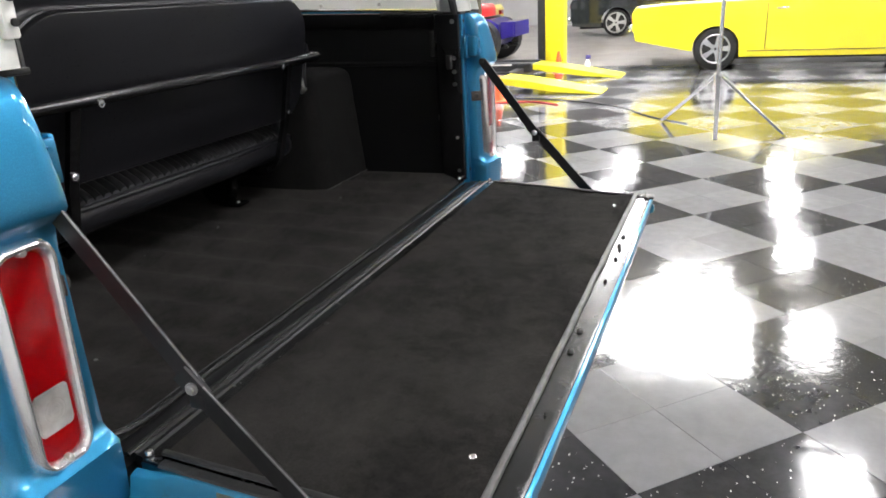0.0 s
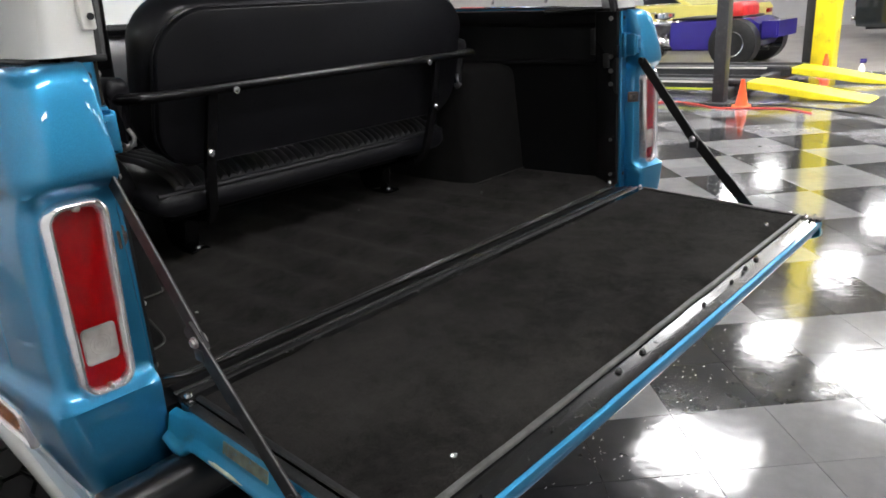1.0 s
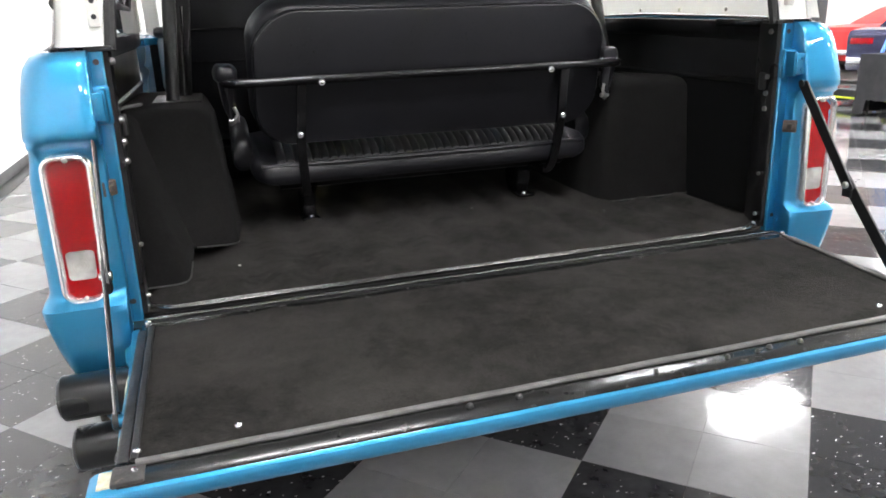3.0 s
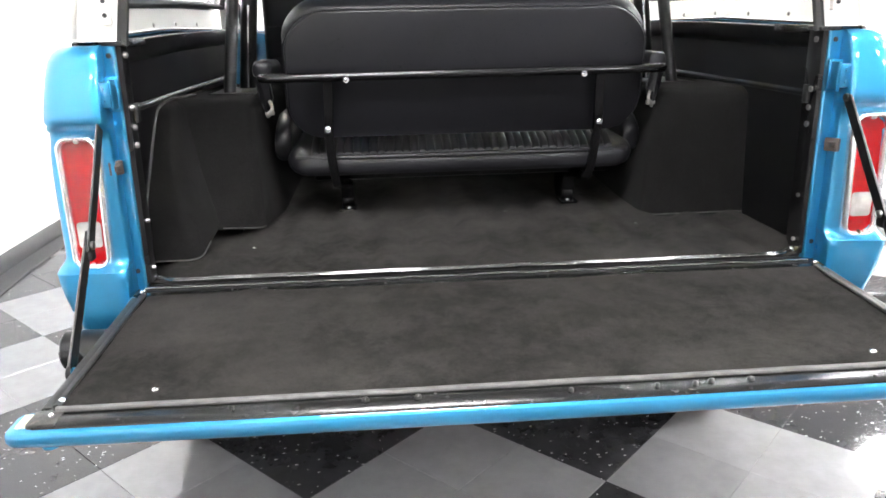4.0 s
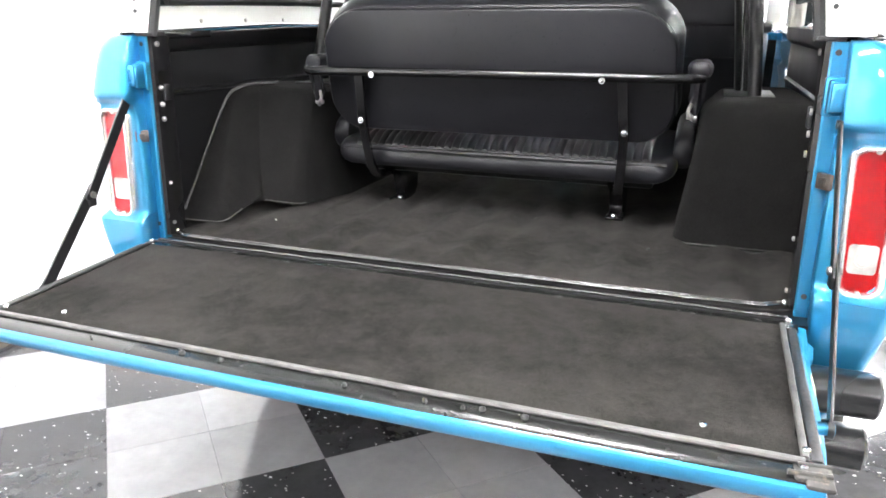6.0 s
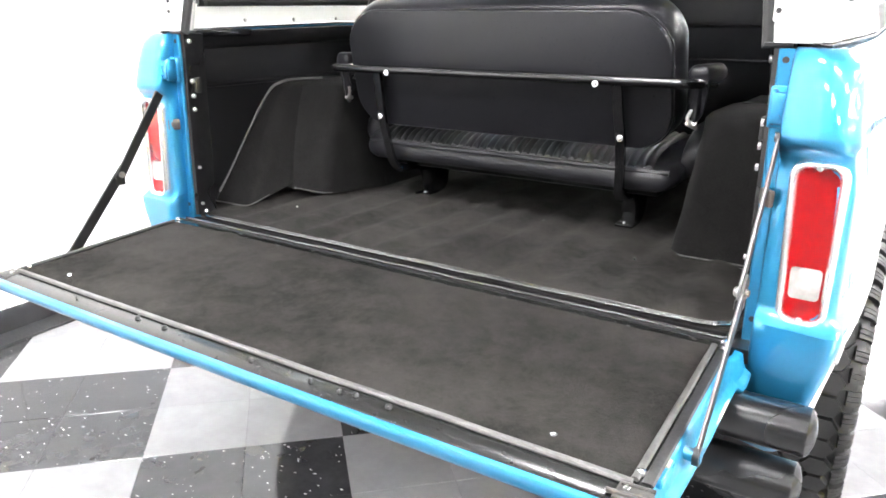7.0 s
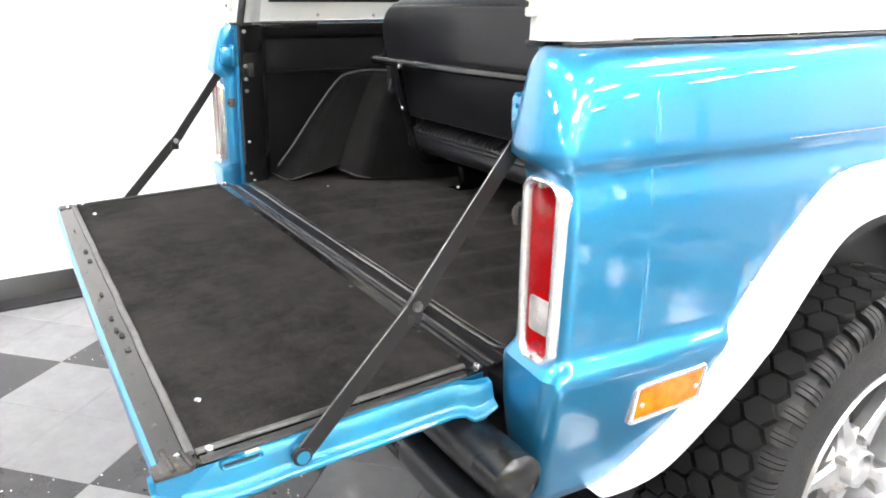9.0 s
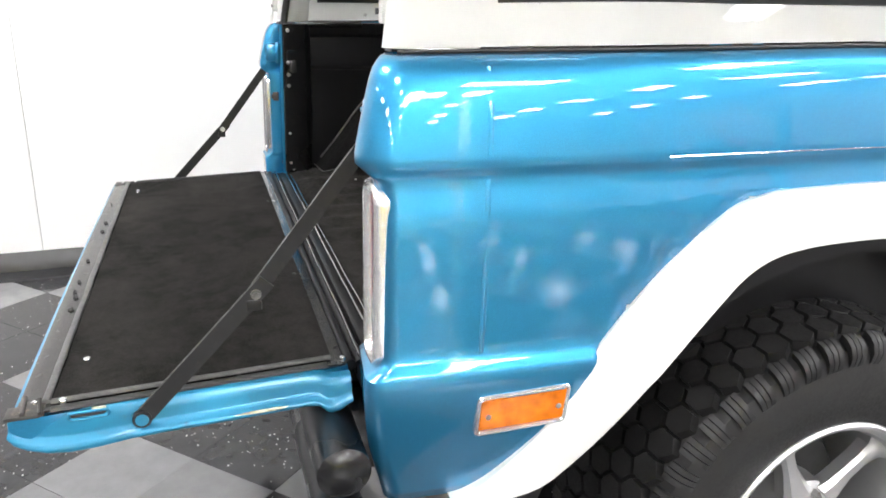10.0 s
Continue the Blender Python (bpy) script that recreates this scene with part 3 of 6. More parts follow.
        loops.append([(x - 0.060 * max(0.0, (0.80 - ARCH[1] - cz * rr) / 0.18) * (x > 0.7), ARCH[0] + cy * rr, ARCH[1] + cz * rr) for x, rr in ((0.862, 0.555), (0.862, 0.50), (0.58, 0.50), (0.58, 0.51), (0.80, 0.512))])
    rings(ln, loops)
    part("inner_arch", flip_x(ln, side), BED_LINER, truck, "black painted inner wheel arch")
    part("inner_arch_wall", flip_x(prismed([(0.34, 0.62), (0.40, 0.73), (0.46, 0.78), (0.54, 0.90), (0.66, 0.96), (0.98, 0.96), (1.2, 0.86), (1.34, 0.62), (1.30, 0.50), (0.32, 0.50)], "x", 0.572, 0.580), side), BED_LINER, truck)


def body_crease(side):
    line = smooth_line([(0.866, 0.40, 1.121), (0.868, 0.7, 1.126), (0.869, 1.1, 1.130), (0.869, 1.33, 1.132)], 4)
    part("trim_line", flip_x(tubed(line, 0.0010, 6), side), CHROME, truck, "thin bright trim line")


def pillar(side):
    """Blue rear post beside the opening: flange, groove, striker, clips, holes and bolts."""
    bm = bmesh.new()
    loops = []
    for z in (0.700, 0.768, 0.90, 1.02, 1.12, 1.20, 1.262):
        lean = (z - 0.77) * -0.012
        xi = 0.698 + lean
        loops.append([(xi, 0.012, z), (xi, 0.0, z), (xi + 0.003, -0.003, z), (xi + 0.026, -0.003, z), (xi + 0.029, 0.004, z), (xi + 0.036, 0.004, z), (xi + 0.039, -0.014, z), (xi + 0.046, -0.016, z), (xi + 0.046, 0.06, z), (xi + 0.008, 0.06, z)])
    rings(bm, loops)
    post = part("rear_post", flip_x(bm, side), BLUE, truck, "blue painted tailgate post")
    s = side
    post.location = (s * REAR[s][0], REAR[s][1], 0)
    # striker bracket
    st = bmesh.new()
    box(st, (0.690, -0.016, 1.125), (0.724, -0.003, 1.190), 0.004)
    box(st, (0.694, -0.042, 1.130), (0.703, -0.010, 1.186), 0.004)
    box(st, (0.697, -0.046, 1.134), (0.720, -0.037, 1.182), 0.004)
    part("striker_bracket", flip_x(st, s), BLUE, post, "blue painted latch striker bracket")
    for z in (1.146, 1.170):
        screw(post, (s * 0.710, -0.0462, z), "y", 0.0035, -0.002, "bolt", BLUE)
    # the clip bridges the groove and faces inward
    slant = Matrix.Translation((0.724 - REAR[s][0], 0.006 - REAR[s][1], 1.018)) @ Matrix.Rotation(radians(-52), 4, "Z")
    cl = bmesh.new()
    box(cl, (-0.015, -0.004, -0.014), (0.015, 0.006, 0.014), 0.003)
    box(cl, (-0.007, -0.008, -0.007), (0.007, -0.002, 0.007), 0.002)
    cl.transform(slant)
    part("clip", flip_x(cl, s), GREY_PLASTIC, post, "grey-brown plastic clip")
    slot = boxed((-0.003, -0.0088, -0.004), (0.003, -0.0070, 0.004))
    slot.transform(slant)
    part("clip_slot", flip_x(slot, s), RUBBER_SEAL, post)
    for x, z in ((0.704, 1.228), (0.711, 0.800)):
        hole = lathe(bmesh.new(), [(-0.0042, 0.0052), (-0.0034, 0.0052)], 12, "y", (s * x, 0, z))
        part("hole", hole, RUBBER_SEAL, post)
    screw(post, (s * 0.727, -0.010, 0.790), "y", 0.010, -0.006, "hinge_bolt", BLUE)
    # black inner post with its bolts
    ib = bmesh.new()
    loops = []
    for z in (0.770, 0.95, 1.12, 1.262):
        xi = 0.690 - (z - 0.77) * 0.012
        loops.append([(xi + 0.010, 0.010, z), (xi, 0.014, z), (xi - 0.002, 0.040, z), (xi + 0.012, 0.085, z), (xi + 0.045, 0.105, z), (xi + 0.055, 0.062, z)])
    rings(ib, loops)
    inner = part("inner_post", flip_x(ib, s), POST_BLACK, truck, "black painted inner post")
    inner.location = (s * REAR[s][0], REAR[s][1] - 0.006, 0)
    for z in (0.800, 0.900, 1.055, 1.090, 1.128, 1.228):
        screw(inner, (s * (0.686 - (z - 0.77) * 0.012), 0.028, z), "x", 0.006 if z > 1.05 else 0.0045, -s * 0.004, "bolt", STEEL)
    pk = bmesh.new()
    box(pk, (0.676, 0.032, 1.098), (0.684, 0.052, 1.140), 0.003)
    part("latch_plate", flip_x(pk, s), DARK_STEEL, inner, "worn zinc latch plate")


def tail_light(side):
    t = new("tail_light")
    t.parent = truck
    tagged(t, "tall rectangular red tail light in a chrome bezel")
    cx, cz, lean = (0.800 if side > 0 else 0.786), 0.953, -0.006
    def shift(bm):
        for v in bm.verts:
            low = max(0.0, (cz + 0.132 - v.co.z) / 0.264)
            v.co.x += (v.co.z - cz) * lean / 0.13 - 0.010 * low * low * max(0.0, (v.co.x - 0.745) / 0.09)
            d = max(0.0, (v.co.x - 0.742) / 0.10)
            v.co.y += (0.039 if side > 0 else 0.032) - 0.001 * d
        return flip_x(bm, side)
    bm = bmesh.new()
    loops = []
    for inset, y in ((-0.002, -0.022), (-0.002, -0.042), (-0.0005, -0.049), (0.002, -0.0535), (0.005, -0.0552), (0.008, -0.0545), (0.0105, -0.0515), (0.0122, -0.045), (0.0126, -0.030)):
        loops.append([(u, y, v) for u, v in rounded(0.081 - 2 * inset, 0.264 - 2 * inset, 0.026 - inset, 6, cx, cz)])
    rings(bm, loops, caps=False)
    part("bezel", shift(bm), BEZEL, t, "polished chrome bezel")
    bm = bmesh.new()
    prism(bm, rounded(0.0600, 0.240, 0.015, 5, cx, cz), "y", -0.034, -0.0440, 0.003)
    part("red_lens", shift(bm), LENS_RED, t, "red ribbed plastic lens")
    bm = bmesh.new()
    rings(bm, [[(u, y, v) for u, v in rounded(0.0600 - 2 * i, 0.240 - 2 * i, max(0.004, 0.015 - i * 0.6), 5, cx, cz)] for i, y in ((0, -0.0335), (0.003, -0.025), (0.010, -0.017), (0.020, -0.0125), (0.028, -0.011))], caps=False)
    part("reflector", shift(bm), REFLECTOR, t, "bright metal reflector behind the lens")
    bulb = lathe(bmesh.new(), [(-0.011, 0.010), (-0.022, 0.010), (-0.027, 0.009), (-0.0315, 0.005)], 14, "y", (cx, 0, cz + 0.038))
    part("bulb", shift(bulb), LENS_CLEAR, t, "small bulb")
    bm = prismed(rounded(0.048, 0.052, 0.007, 4, cx, cz - 0.062), "y", -0.041, -0.0458, 0.0015)
    part("reverse_lens", shift(bm), LENS_CLEAR, t, "clear square reversing lens")
    for r0 in (0.014, 0.009, 0.004):
        bm = bmesh.new()
        loops = [[(cx + (r0 + d) * math.cos(a), y, cz - 0.062 + (r0 + d) * math.sin(a)) for a in (2 * math.pi * k / 20 for k in range(20))] for d, y in ((-0.0016, -0.0455), (0, -0.0461), (0.0016, -0.0455))]
        rings(bm, loops, caps=False)
        part("lens_ring", shift(bm), LENS_CLEAR, t)
    for z in (cz + 0.1225, cz - 0.1225):
        b2 = lathe(bmesh.new(), [(-0.046, 0.005), (-0.0535, 0.0046), (-0.055, 0.003)], 10, "y", (cx, 0, z))
        part("bezel_screw", shift(b2), STEEL, t)


def side_marker(side):
    t = new("side_marker")
    t.parent = truck
    tagged(t, "amber side marker light in a chrome frame")
    def bend(bm):
        for v in bm.verts:
            v.co.x += -0.25 * (0.745 - v.co.z) * 0.55 - 0.004
            v.co.z += (v.co.y - 0.205) * 0.05
        return flip_x(tuck(bm), side)
    bm = bmesh.new()
    loops = []
    for inset, x in ((0, 0.864), (0, 0.876), (0.002, 0.879), (0.005, 0.880), (0.0075, 0.875)):
        loops.append([(x, u, v) for u, v in rounded(0.148 - 2 * inset, 0.072 - 2 * inset, 0.010 - inset * 0.6, 4, 0.204, 0.745)])
    rings(bm, loops, caps=False)
    part("frame", bend(bm), BEZEL, t, "thin chrome frame")
    part("amber_lens", bend(prismed(rounded(0.138, 0.056, 0.004, 3, 0.205, 0.745), "x", 0.864, 0.8765, 0.002)), LENS_AMBER, t, "amber plastic lens")
    for y in (0.150, 0.262):
        b2 = lathe(bmesh.new(), [(0.874, 0.0045), (0.8785, 0.004), (0.8795, 0.002)], 10, "x", (0, y, 0.742))
        part("screw", bend(b2), STEEL, t)


for s in (1, -1):
    body_side(s)
    body_crease(s)
    pillar(s)
    tail_light(s)
    side_marker(s)


# ---- tailgate, lying open ----
def bowed(bm, amount=0.005):
    """The gate's outer edge bows outward towards the middle."""
    for v in bm.verts:
        f = max(0.0, min(1.0, (-0.38 - v.co.y) / 0.10))
        v.co.y -= f * amount * (1 - (v.co.x / 0.70) ** 2) 
    return bm


def across(outline, x0, x1, n=24):
    """A side outline of (y, z) skinned across the gate in many sections."""
    return rings(bmesh.new(), [[(x0 + (x1 - x0) * k / n, y, z) for y, z in outline] for k in range(n + 1)])


def gate_z(y):
    return 0.773 + 0.026 * y


gate = new("tailgate")
gate.parent = truck
tagged(gate, "open blue tailgate with black carpeted inner side")
gate.matrix_basis = Matrix.Translation((0, -0.030, 0.766)) @ Matrix.Rotation(radians(1.6), 4, "X") @ Matrix.Translation((0, 0.030, -0.766))
SIDE = [(-0.028, 0.766), (-0.075, 0.764), (-0.095, 0.768), (-0.485, 0.758), (-0.498, 0.7570), (-0.5030, 0.7545), (-0.5055, 0.7495), (-0.5060, 0.7410), (-0.5025, 0.7330), (-0.490, 0.7240), (-0.46, 0.713), (-0.42, 0.708), (-0.395, 0.710), (-0.375, 0.722), (-0.12, 0.734), (-0.095, 0.727), (-0.075, 0.720), (-0.028, 0.720)]
part("outer_skin", bowed(across(SIDE, -0.704, 0.706)), BLUE, gate, "blue outer skin with rounded edge")
# side flange: section across (outward, down) and its stations along the gate (y, drop, outward, height factor)
FLANGE = [(-0.010, 0.002), (0.0, 0.0), (0.003, -0.003), (0.006, -0.020), (0.008, -0.029), (0.009, -0.033), (0.016, -0.039), (0.0195, -0.043), (0.0195, -0.047), (0.016, -0.050), (0.006, -0.050), (-0.010, -0.044)]
STATIONS = [(-0.028, -0.007, 0.013, 0.80), (-0.050, -0.007, 0.012, 1.05), (-0.064, -0.006, 0.008, 1.15), (-0.078, -0.001, 0.003, 1.0), (-0.095, 0.0, 0.001, 0.97), (-0.15, 0.0, 0.0, 1.0), (-0.22, 0.0, 0.0, 1.0), (-0.30, 0.0, -0.001, 1.0), (-0.35, 0.0, -0.003, 1.04), (-0.39, 0.0, -0.006, 1.16), (-0.43, 0.0, -0.010, 1.22), (-0.46, -0.001, -0.013, 1.15), (-0.485, -0.004, -0.017, 0.95), (-0.502, -0.009, -0.022, 0.68), (-0.511, -0.016, -0.028, 0.35)]
for s in (1, -1):
    loops = []
    for y, drop, out, tall in (STATIONS if s > 0 else STATIONS[:-3]):
        xb = (0.713 if s > 0 else 0.708) + out
        loops.append([(xb + u, y, gate_z(y) - 0.003 + drop + v * tall) for u, v in FLANGE])
    bm = rings(bmesh.new(), loops)
    part("side_flange", flip_x(bm, s), BLUE_WORN, gate, "worn blue painted edge of the tailgate", angle=60)
    rub = [(0.730 if s > 0 else 0.725, y, gate_z(y) - 0.0425 - 0.003) for y in (-0.105, -0.14, -0.18, -0.22)]
    part("chipped_lip", flip_x(tubed(rub, [0.001, 0.0036, 0.0034, 0.001], 8, 0.8), s), CHIPPED, gate, "paint rubbed through to cream primer")
    if s < 0:
        patch = rings(bmesh.new(), [[(xp + u, y, gate_z(y) + v) for u, v in ((0.0, -0.010), (0.0022, -0.010), (0.0060, -0.027), (0.003, -0.027))] for y, xp in ((-0.150, 0.7105), (-0.20, 0.7105), (-0.25, 0.7105))])
        part("glue_patch", flip_x(patch, s), OLD_GLUE, gate, "brownish remains of an old label")
    lt = bmesh.new()
    box(lt, (0.704, -0.425, 0.735), (0.7145, -0.385, 0.752), 0.003)
    box(lt, (0.708, -0.412, 0.738), (0.7175, -0.398, 0.748), 0.003)
    if s < 0:
        part("latch", flip_x(lt, s), DARK_STEEL, gate, "dark latch in its recess")
    else:
        slot = rings(bmesh.new(), [[(x, u, v) for u, v in rounded(0.056 - 2 * i, 0.014 - 2 * i, 0.006 - i * 0.8, 4, -0.402, 0.7500)] for i, x in ((0, 0.702), (0, 0.7125), (0.002, 0.7145), (0.004, 0.7130), (0.0045, 0.702))], caps=False)
        part("latch_slot", slot, BLUE_WORN, gate, "chipped rim of the latch slot")
        part("latch", prismed(rounded(0.047, 0.006, 0.002, 3, -0.402, 0.7500), "x", 0.700, 0.7118, 0.001), DARK_STEEL, gate, "dark latch in its slot")
    part("chipped_edge", flip_x(boxed((0.7050, -0.398, 0.7535), (0.7125, -0.378, 0.7595), 0.0025), s), CHIPPED, gate)
    cp = bmesh.new()
    box(cp, (0.672, -0.496, 0.756), (0.712, -0.458, 0.7645), 0.003)
    if s > 0:
        box(cp, (0.684, -0.508, 0.7565), (0.716, -0.462, 0.7635), 0.003)
        tube(cp, [(0.664, -0.489, 0.7655), (0.714, -0.484, 0.7650)], 0.0035, 8)
        tube(cp, [(0.676, -0.468, 0.7655), (0.716, -0.462, 0.7640)], 0.0030, 8)
    else:
        tip = [(-0.452, 0.757), (-0.485, 0.7575), (-0.498, 0.7570), (-0.5030, 0.7545), (-0.5055, 0.7495), (-0.5060, 0.7410), (-0.5025, 0.7330), (-0.490, 0.7240), (-0.452, 0.718)]
        loops = [[(x, -0.478 + (y + 0.478) * f, 0.743 + (z - 0.743) * f) for y, z in tip] for x, f in ((0.690, 0.99), (0.722, 0.98), (0.733, 0.92), (0.739, 0.78), (0.741, 0.55))]
        part("lip_end", flip_x(rings(bmesh.new(), loops), s), BLUE, gate, "rounded blue end of the gate's lip")
        part("rubbed_corner", flip_x(boxed((0.700, -0.492, 0.7545), (0.728, -0.458, 0.7600), 0.002), s), CHIPPED, gate, "corner with its paint rubbed off")
    part("corner_plate", flip_x(cp, s), RUSTY, gate, "bent dark rusty corner plate")
    screw(gate, (s * 0.684, -0.474, 0.7645), "z", 0.005, 0.004, "bolt")
    rub = tubed([(s * 0.7015, y, gate_z(y) - 0.001) for y in (-0.06, -0.2, -0.34, -0.45)], 0.0085, 8, 0.45)
    part("edge_strip", rub, RUBBER_SEAL, gate, "worn edging strip")
part("inner_panel", bowed(across([(-0.032, 0.768), (-0.4965, 0.7530), (-0.4985, 0.7545), (-0.4965, 0.7590), (-0.491, 0.7612), (-0.478, 0.7625), (-0.44, 0.762), (-0.032, 0.7725)], -0.704, 0.706)), LIP_BLACK, gate, "scuffed black inner panel of the tailgate")


def gate_carpet():
    bm = bmesh.new()
    def place(u, v):
        x = -0.683 + 1.368 * u
        y = -0.050 - 0.404 * v
        x += 0.003 * wob(y * 9, x * 3) * (1 if abs(x) > 0.64 else 0)
        edge = min(1.0, min(u, 1 - u, v, 1 - v) * 22)
        z = gate_z(y) + 0.001 + 0.004 * edge ** 0.6 + 0.0022 * wob(x, y, 3, 7) + 0.0010 * wob(x, y, 5, 26)
        z += 0.005 * math.exp(-((x + 0.46 + 0.25 * (y + 0.1)) / 0.03) ** 2) * max(0, 1 - v)
        return (x, y, z)
    sheet(bm, 120, 46, place, (0, 0, -0.003))
    return bm


part("carpet", gate_carpet(), CARPET, gate, "worn black carpet with faded patches")
roll = [(x, -0.459 + 0.002 * wob(x * 9, 1), gate_z(-0.453) + 0.004 + 0.0015 * wob(x * 6, 4)) for x in [-0.684 + 1.370 * k / 60 for k in range(61)]]
part("carpet_binding", tubed(roll, 0.0058, 8, 0.7), PIPING, gate, "grey bound carpet edge")
for s in (1, -1):
    side_roll = [(s * (0.687 + 0.0015 * wob(y * 12, s)), y, gate_z(y) + 0.004) for y in [-0.052 - 0.40 * k / 24 for k in range(25)]]
    # one binding in two tones: the right side's grazing sheen is put into its colour
    part("side_binding", tubed(side_roll, 0.0052, 8, 0.7), BINDING if s > 0 else RUBBER_SEAL, gate)
for x, y in ((-0.556, -0.420), (0.566, -0.420), (-0.684, -0.436), (0.690, -0.436), (0.698, -0.034), (-0.694, -0.034)):
    screw(gate, (x, y, gate_z(y) + 0.0055), "z", 0.0060, 0.0032, "carpet_screw")
for x in (0.30, -0.30):
    screw(gate, (x, -0.062, gate_z(-0.062) + 0.0055), "z", 0.0035, 0.002, "carpet_screw", DARK_STEEL)
for x, r in ((-0.242, 0.0055), (-0.166, 0.0055), (0.060, 0.004), (0.190, 0.004), (0.248, 0.004), (0.275, 0.005), (0.336, 0.0055), (-0.43, 0.002)):
    screw(gate, (x, -0.477 - (0.005 if r < 0.0045 else 0), 0.7635), "z", r, 0.005, "panel_bolt", DARK_STEEL)
part("hinge_rod", tubed([(-0.70, -0.022, 0.764), (0.70, -0.022, 0.764)], 0.009, 10), BED_LINER, gate)


def support_arm(side):
    t = new("support_arm")
    t.parent = truck
    tagged(t, "black folding steel tailgate support arm")
    a, b, c = Vector((0.732, -0.012, 1.116)), Vector((0.731, -0.165, 0.913)), Vector((0.727, -0.330, 0.734))
    if side < 0:
        b, c = Vector((0.724, -0.163, 0.912)), Vector((0.717, -0.318, 0.742))
    bm = strip(bmesh.new(), [a, a.lerp(b, 0.5), b + (b - a) * 0.06], 0.023, 0.004, (1, 0, 0))
    part("upper_link", flip_x(bm, side), ARM_BLACK, t)
    o = Vector((0.005, 0, 0))
    bm = strip(bmesh.new(), [b + o - (c - b) * 0.10, b + o, b.lerp(c, 0.5) + o, c + o], 0.025, 0.004, (1, 0, 0))
    part("lower_link", flip_x(bm, side), ARM_BLACK, t)
    for p, q, half in ((a, b, 0.0115), (b + o, c + o, 0.0125)):
        d = (q - p).normalized()
        up = Vector((0, -d.z, d.y)) if d.y > 0 else Vector((0, d.z, -d.y))
        up = -up if up.z < 0 else up
        # thin added bar: the link's edge glint, drawn as rubbed metal
        line = [p.lerp(q, f) + up * half + Vector((0.001, 0, 0)) for f in (0.03, 0.35, 0.65, 0.97)]
        part("worn_edge", flip_x(tubed(line, 0.0013, 6), side), WORN_GLINT, t, "thin pale line for the glint along the rubbed edge")
    bm = bmesh.new()
    tube(bm, [b + Vector((-0.006, 0, 0)), b + Vector((0.010, 0, 0))], 0.0075, 14)
    tube(bm, [b + Vector((0.009, 0, 0)), b + Vector((0.013, 0, 0))], 0.005, 6)
    part("joint_rivet", flip_x(bm, side), STEEL if side < 0 else WORN_GLINT, t, "bare joint rivet")
    if side > 0:
        part("rivet_head", lathe(bmesh.new(), [(-0.009, 0.002), (-0.0085, 0.005), (-0.006, 0.0075), (-0.003, 0.0078)], 12, "x", b), STEEL, t, "bright rivet head")
    part("joint_tab", flip_x(boxed(b + Vector((-0.004, -0.014, -0.026)), b + Vector((0.008, 0.008, -0.008)), 0.003), side), ARM_BLACK, t)
    eye = bmesh.new()
    rings(eye, [[c + Vector((h, r * math.cos(k * math.pi / 12), r * math.sin(k * math.pi / 12))) for k in range(24)] for r, h in ((0.0085, 0.001), (0.0085, 0.0090), (0.0092, 0.010), (0.0122, 0.010), (0.0132, 0.009), (0.0132, 0.001))], caps=False)
    part("link_eye", flip_x(eye, side), ARM_BLACK, t)
    bm = tubed([c + Vector((-0.020, 0, 0)), c + Vector((0.011, 0, 0))], 0.0092, 14)
    part("lower_pin", flip_x(bm, side), BLUE_WORN, t, "blue painted pivot pin")
    bm = tubed([a + Vector((-0.006, 0.0, 0)), a + Vector((0.008, 0, 0))], 0.0075, 12)
    part("upper_pin", flip_x(bm, side), DARK_STEEL, t)


support_arm(1)
support_arm(-1)


# ---- load bed ----
def bed_floor():
    bm = bmesh.new()
    def place(u, v):
        x = -0.745 + 1.49 * u
        y = 0.030 + 2.2 * v
        front = min(1.0, v * 40)
        z = 0.768 + 0.006 * front + 0.0068 * math.sin(x * 2 * math.pi / 0.115 + 0.6 * wob(x, y * 2, 4)) * front + 0.0025 * wob(x, y, 1, 4) + 0.0008 * wob(x, y, 7, 30)
        if abs(x) > 0.66 and y < 0.1:
            y += (abs(x) - 0.66) * 0.4
        return (x, y, z)
    sheet(bm, 140, 110, place, (0, 0, -0.006))
    return bm


part("bed_carpet", bed_floor(), CARPET_BED, truck, "black carpet over the ribbed load bed")
part("bed_pan", boxed((-0.76, -0.010, 0.735), (0.76, 2.3, 0.760)), BED_LINER, truck, "black painted steel bed")
part("bed_sill", prismed([(-0.012, 0.742), (0.034, 0.742), (0.034, 0.7665), (0.018, 0.769), (0.010, 0.7655), (-0.004, 0.7695), (-0.012, 0.764)], "x", -0.692, 0.692), BED_LINER, truck, "black sill at the bed's rear edge")
for y, z, r, n in ((0.029, 0.7745, 0.0034, "carpet_piping"), (0.040, 0.7745, 0.0024, "inner_piping"), (-0.003, 0.7705, 0.0036, "hinge_seal")):
    line = []
    for k in range(71):
        x = -0.700 + 1.400 * k / 70
        e = max(0.0, abs(x) - 0.655)
        line.append((x, y + (e * 0.7 if "piping" in n else 0.0) + 0.0016 * wob(x * 7, y * 60), z + 0.0013 * wob(x * 9, 3 + y * 40)))
    part(n, tubed(line, r, 8), GLOSS_EDGE if "piping" not in n else SHINY_EDGE, truck, "worn shiny edging strip")
for s in (1, -1):
    screw(truck, (s * 0.700, 0.062, 0.776), "z", 0.008, 0.006, "corner_screw")
for x, y in ((-0.523, 0.236), (0.43, 0.32), (-0.10, 0.53), (0.12, 0.50)):
    screw(truck, (x, y, 0.777), "z", 0.0035, 0.002, "floor_screw", STEEL if x < -0.2 else DARK_STEEL)


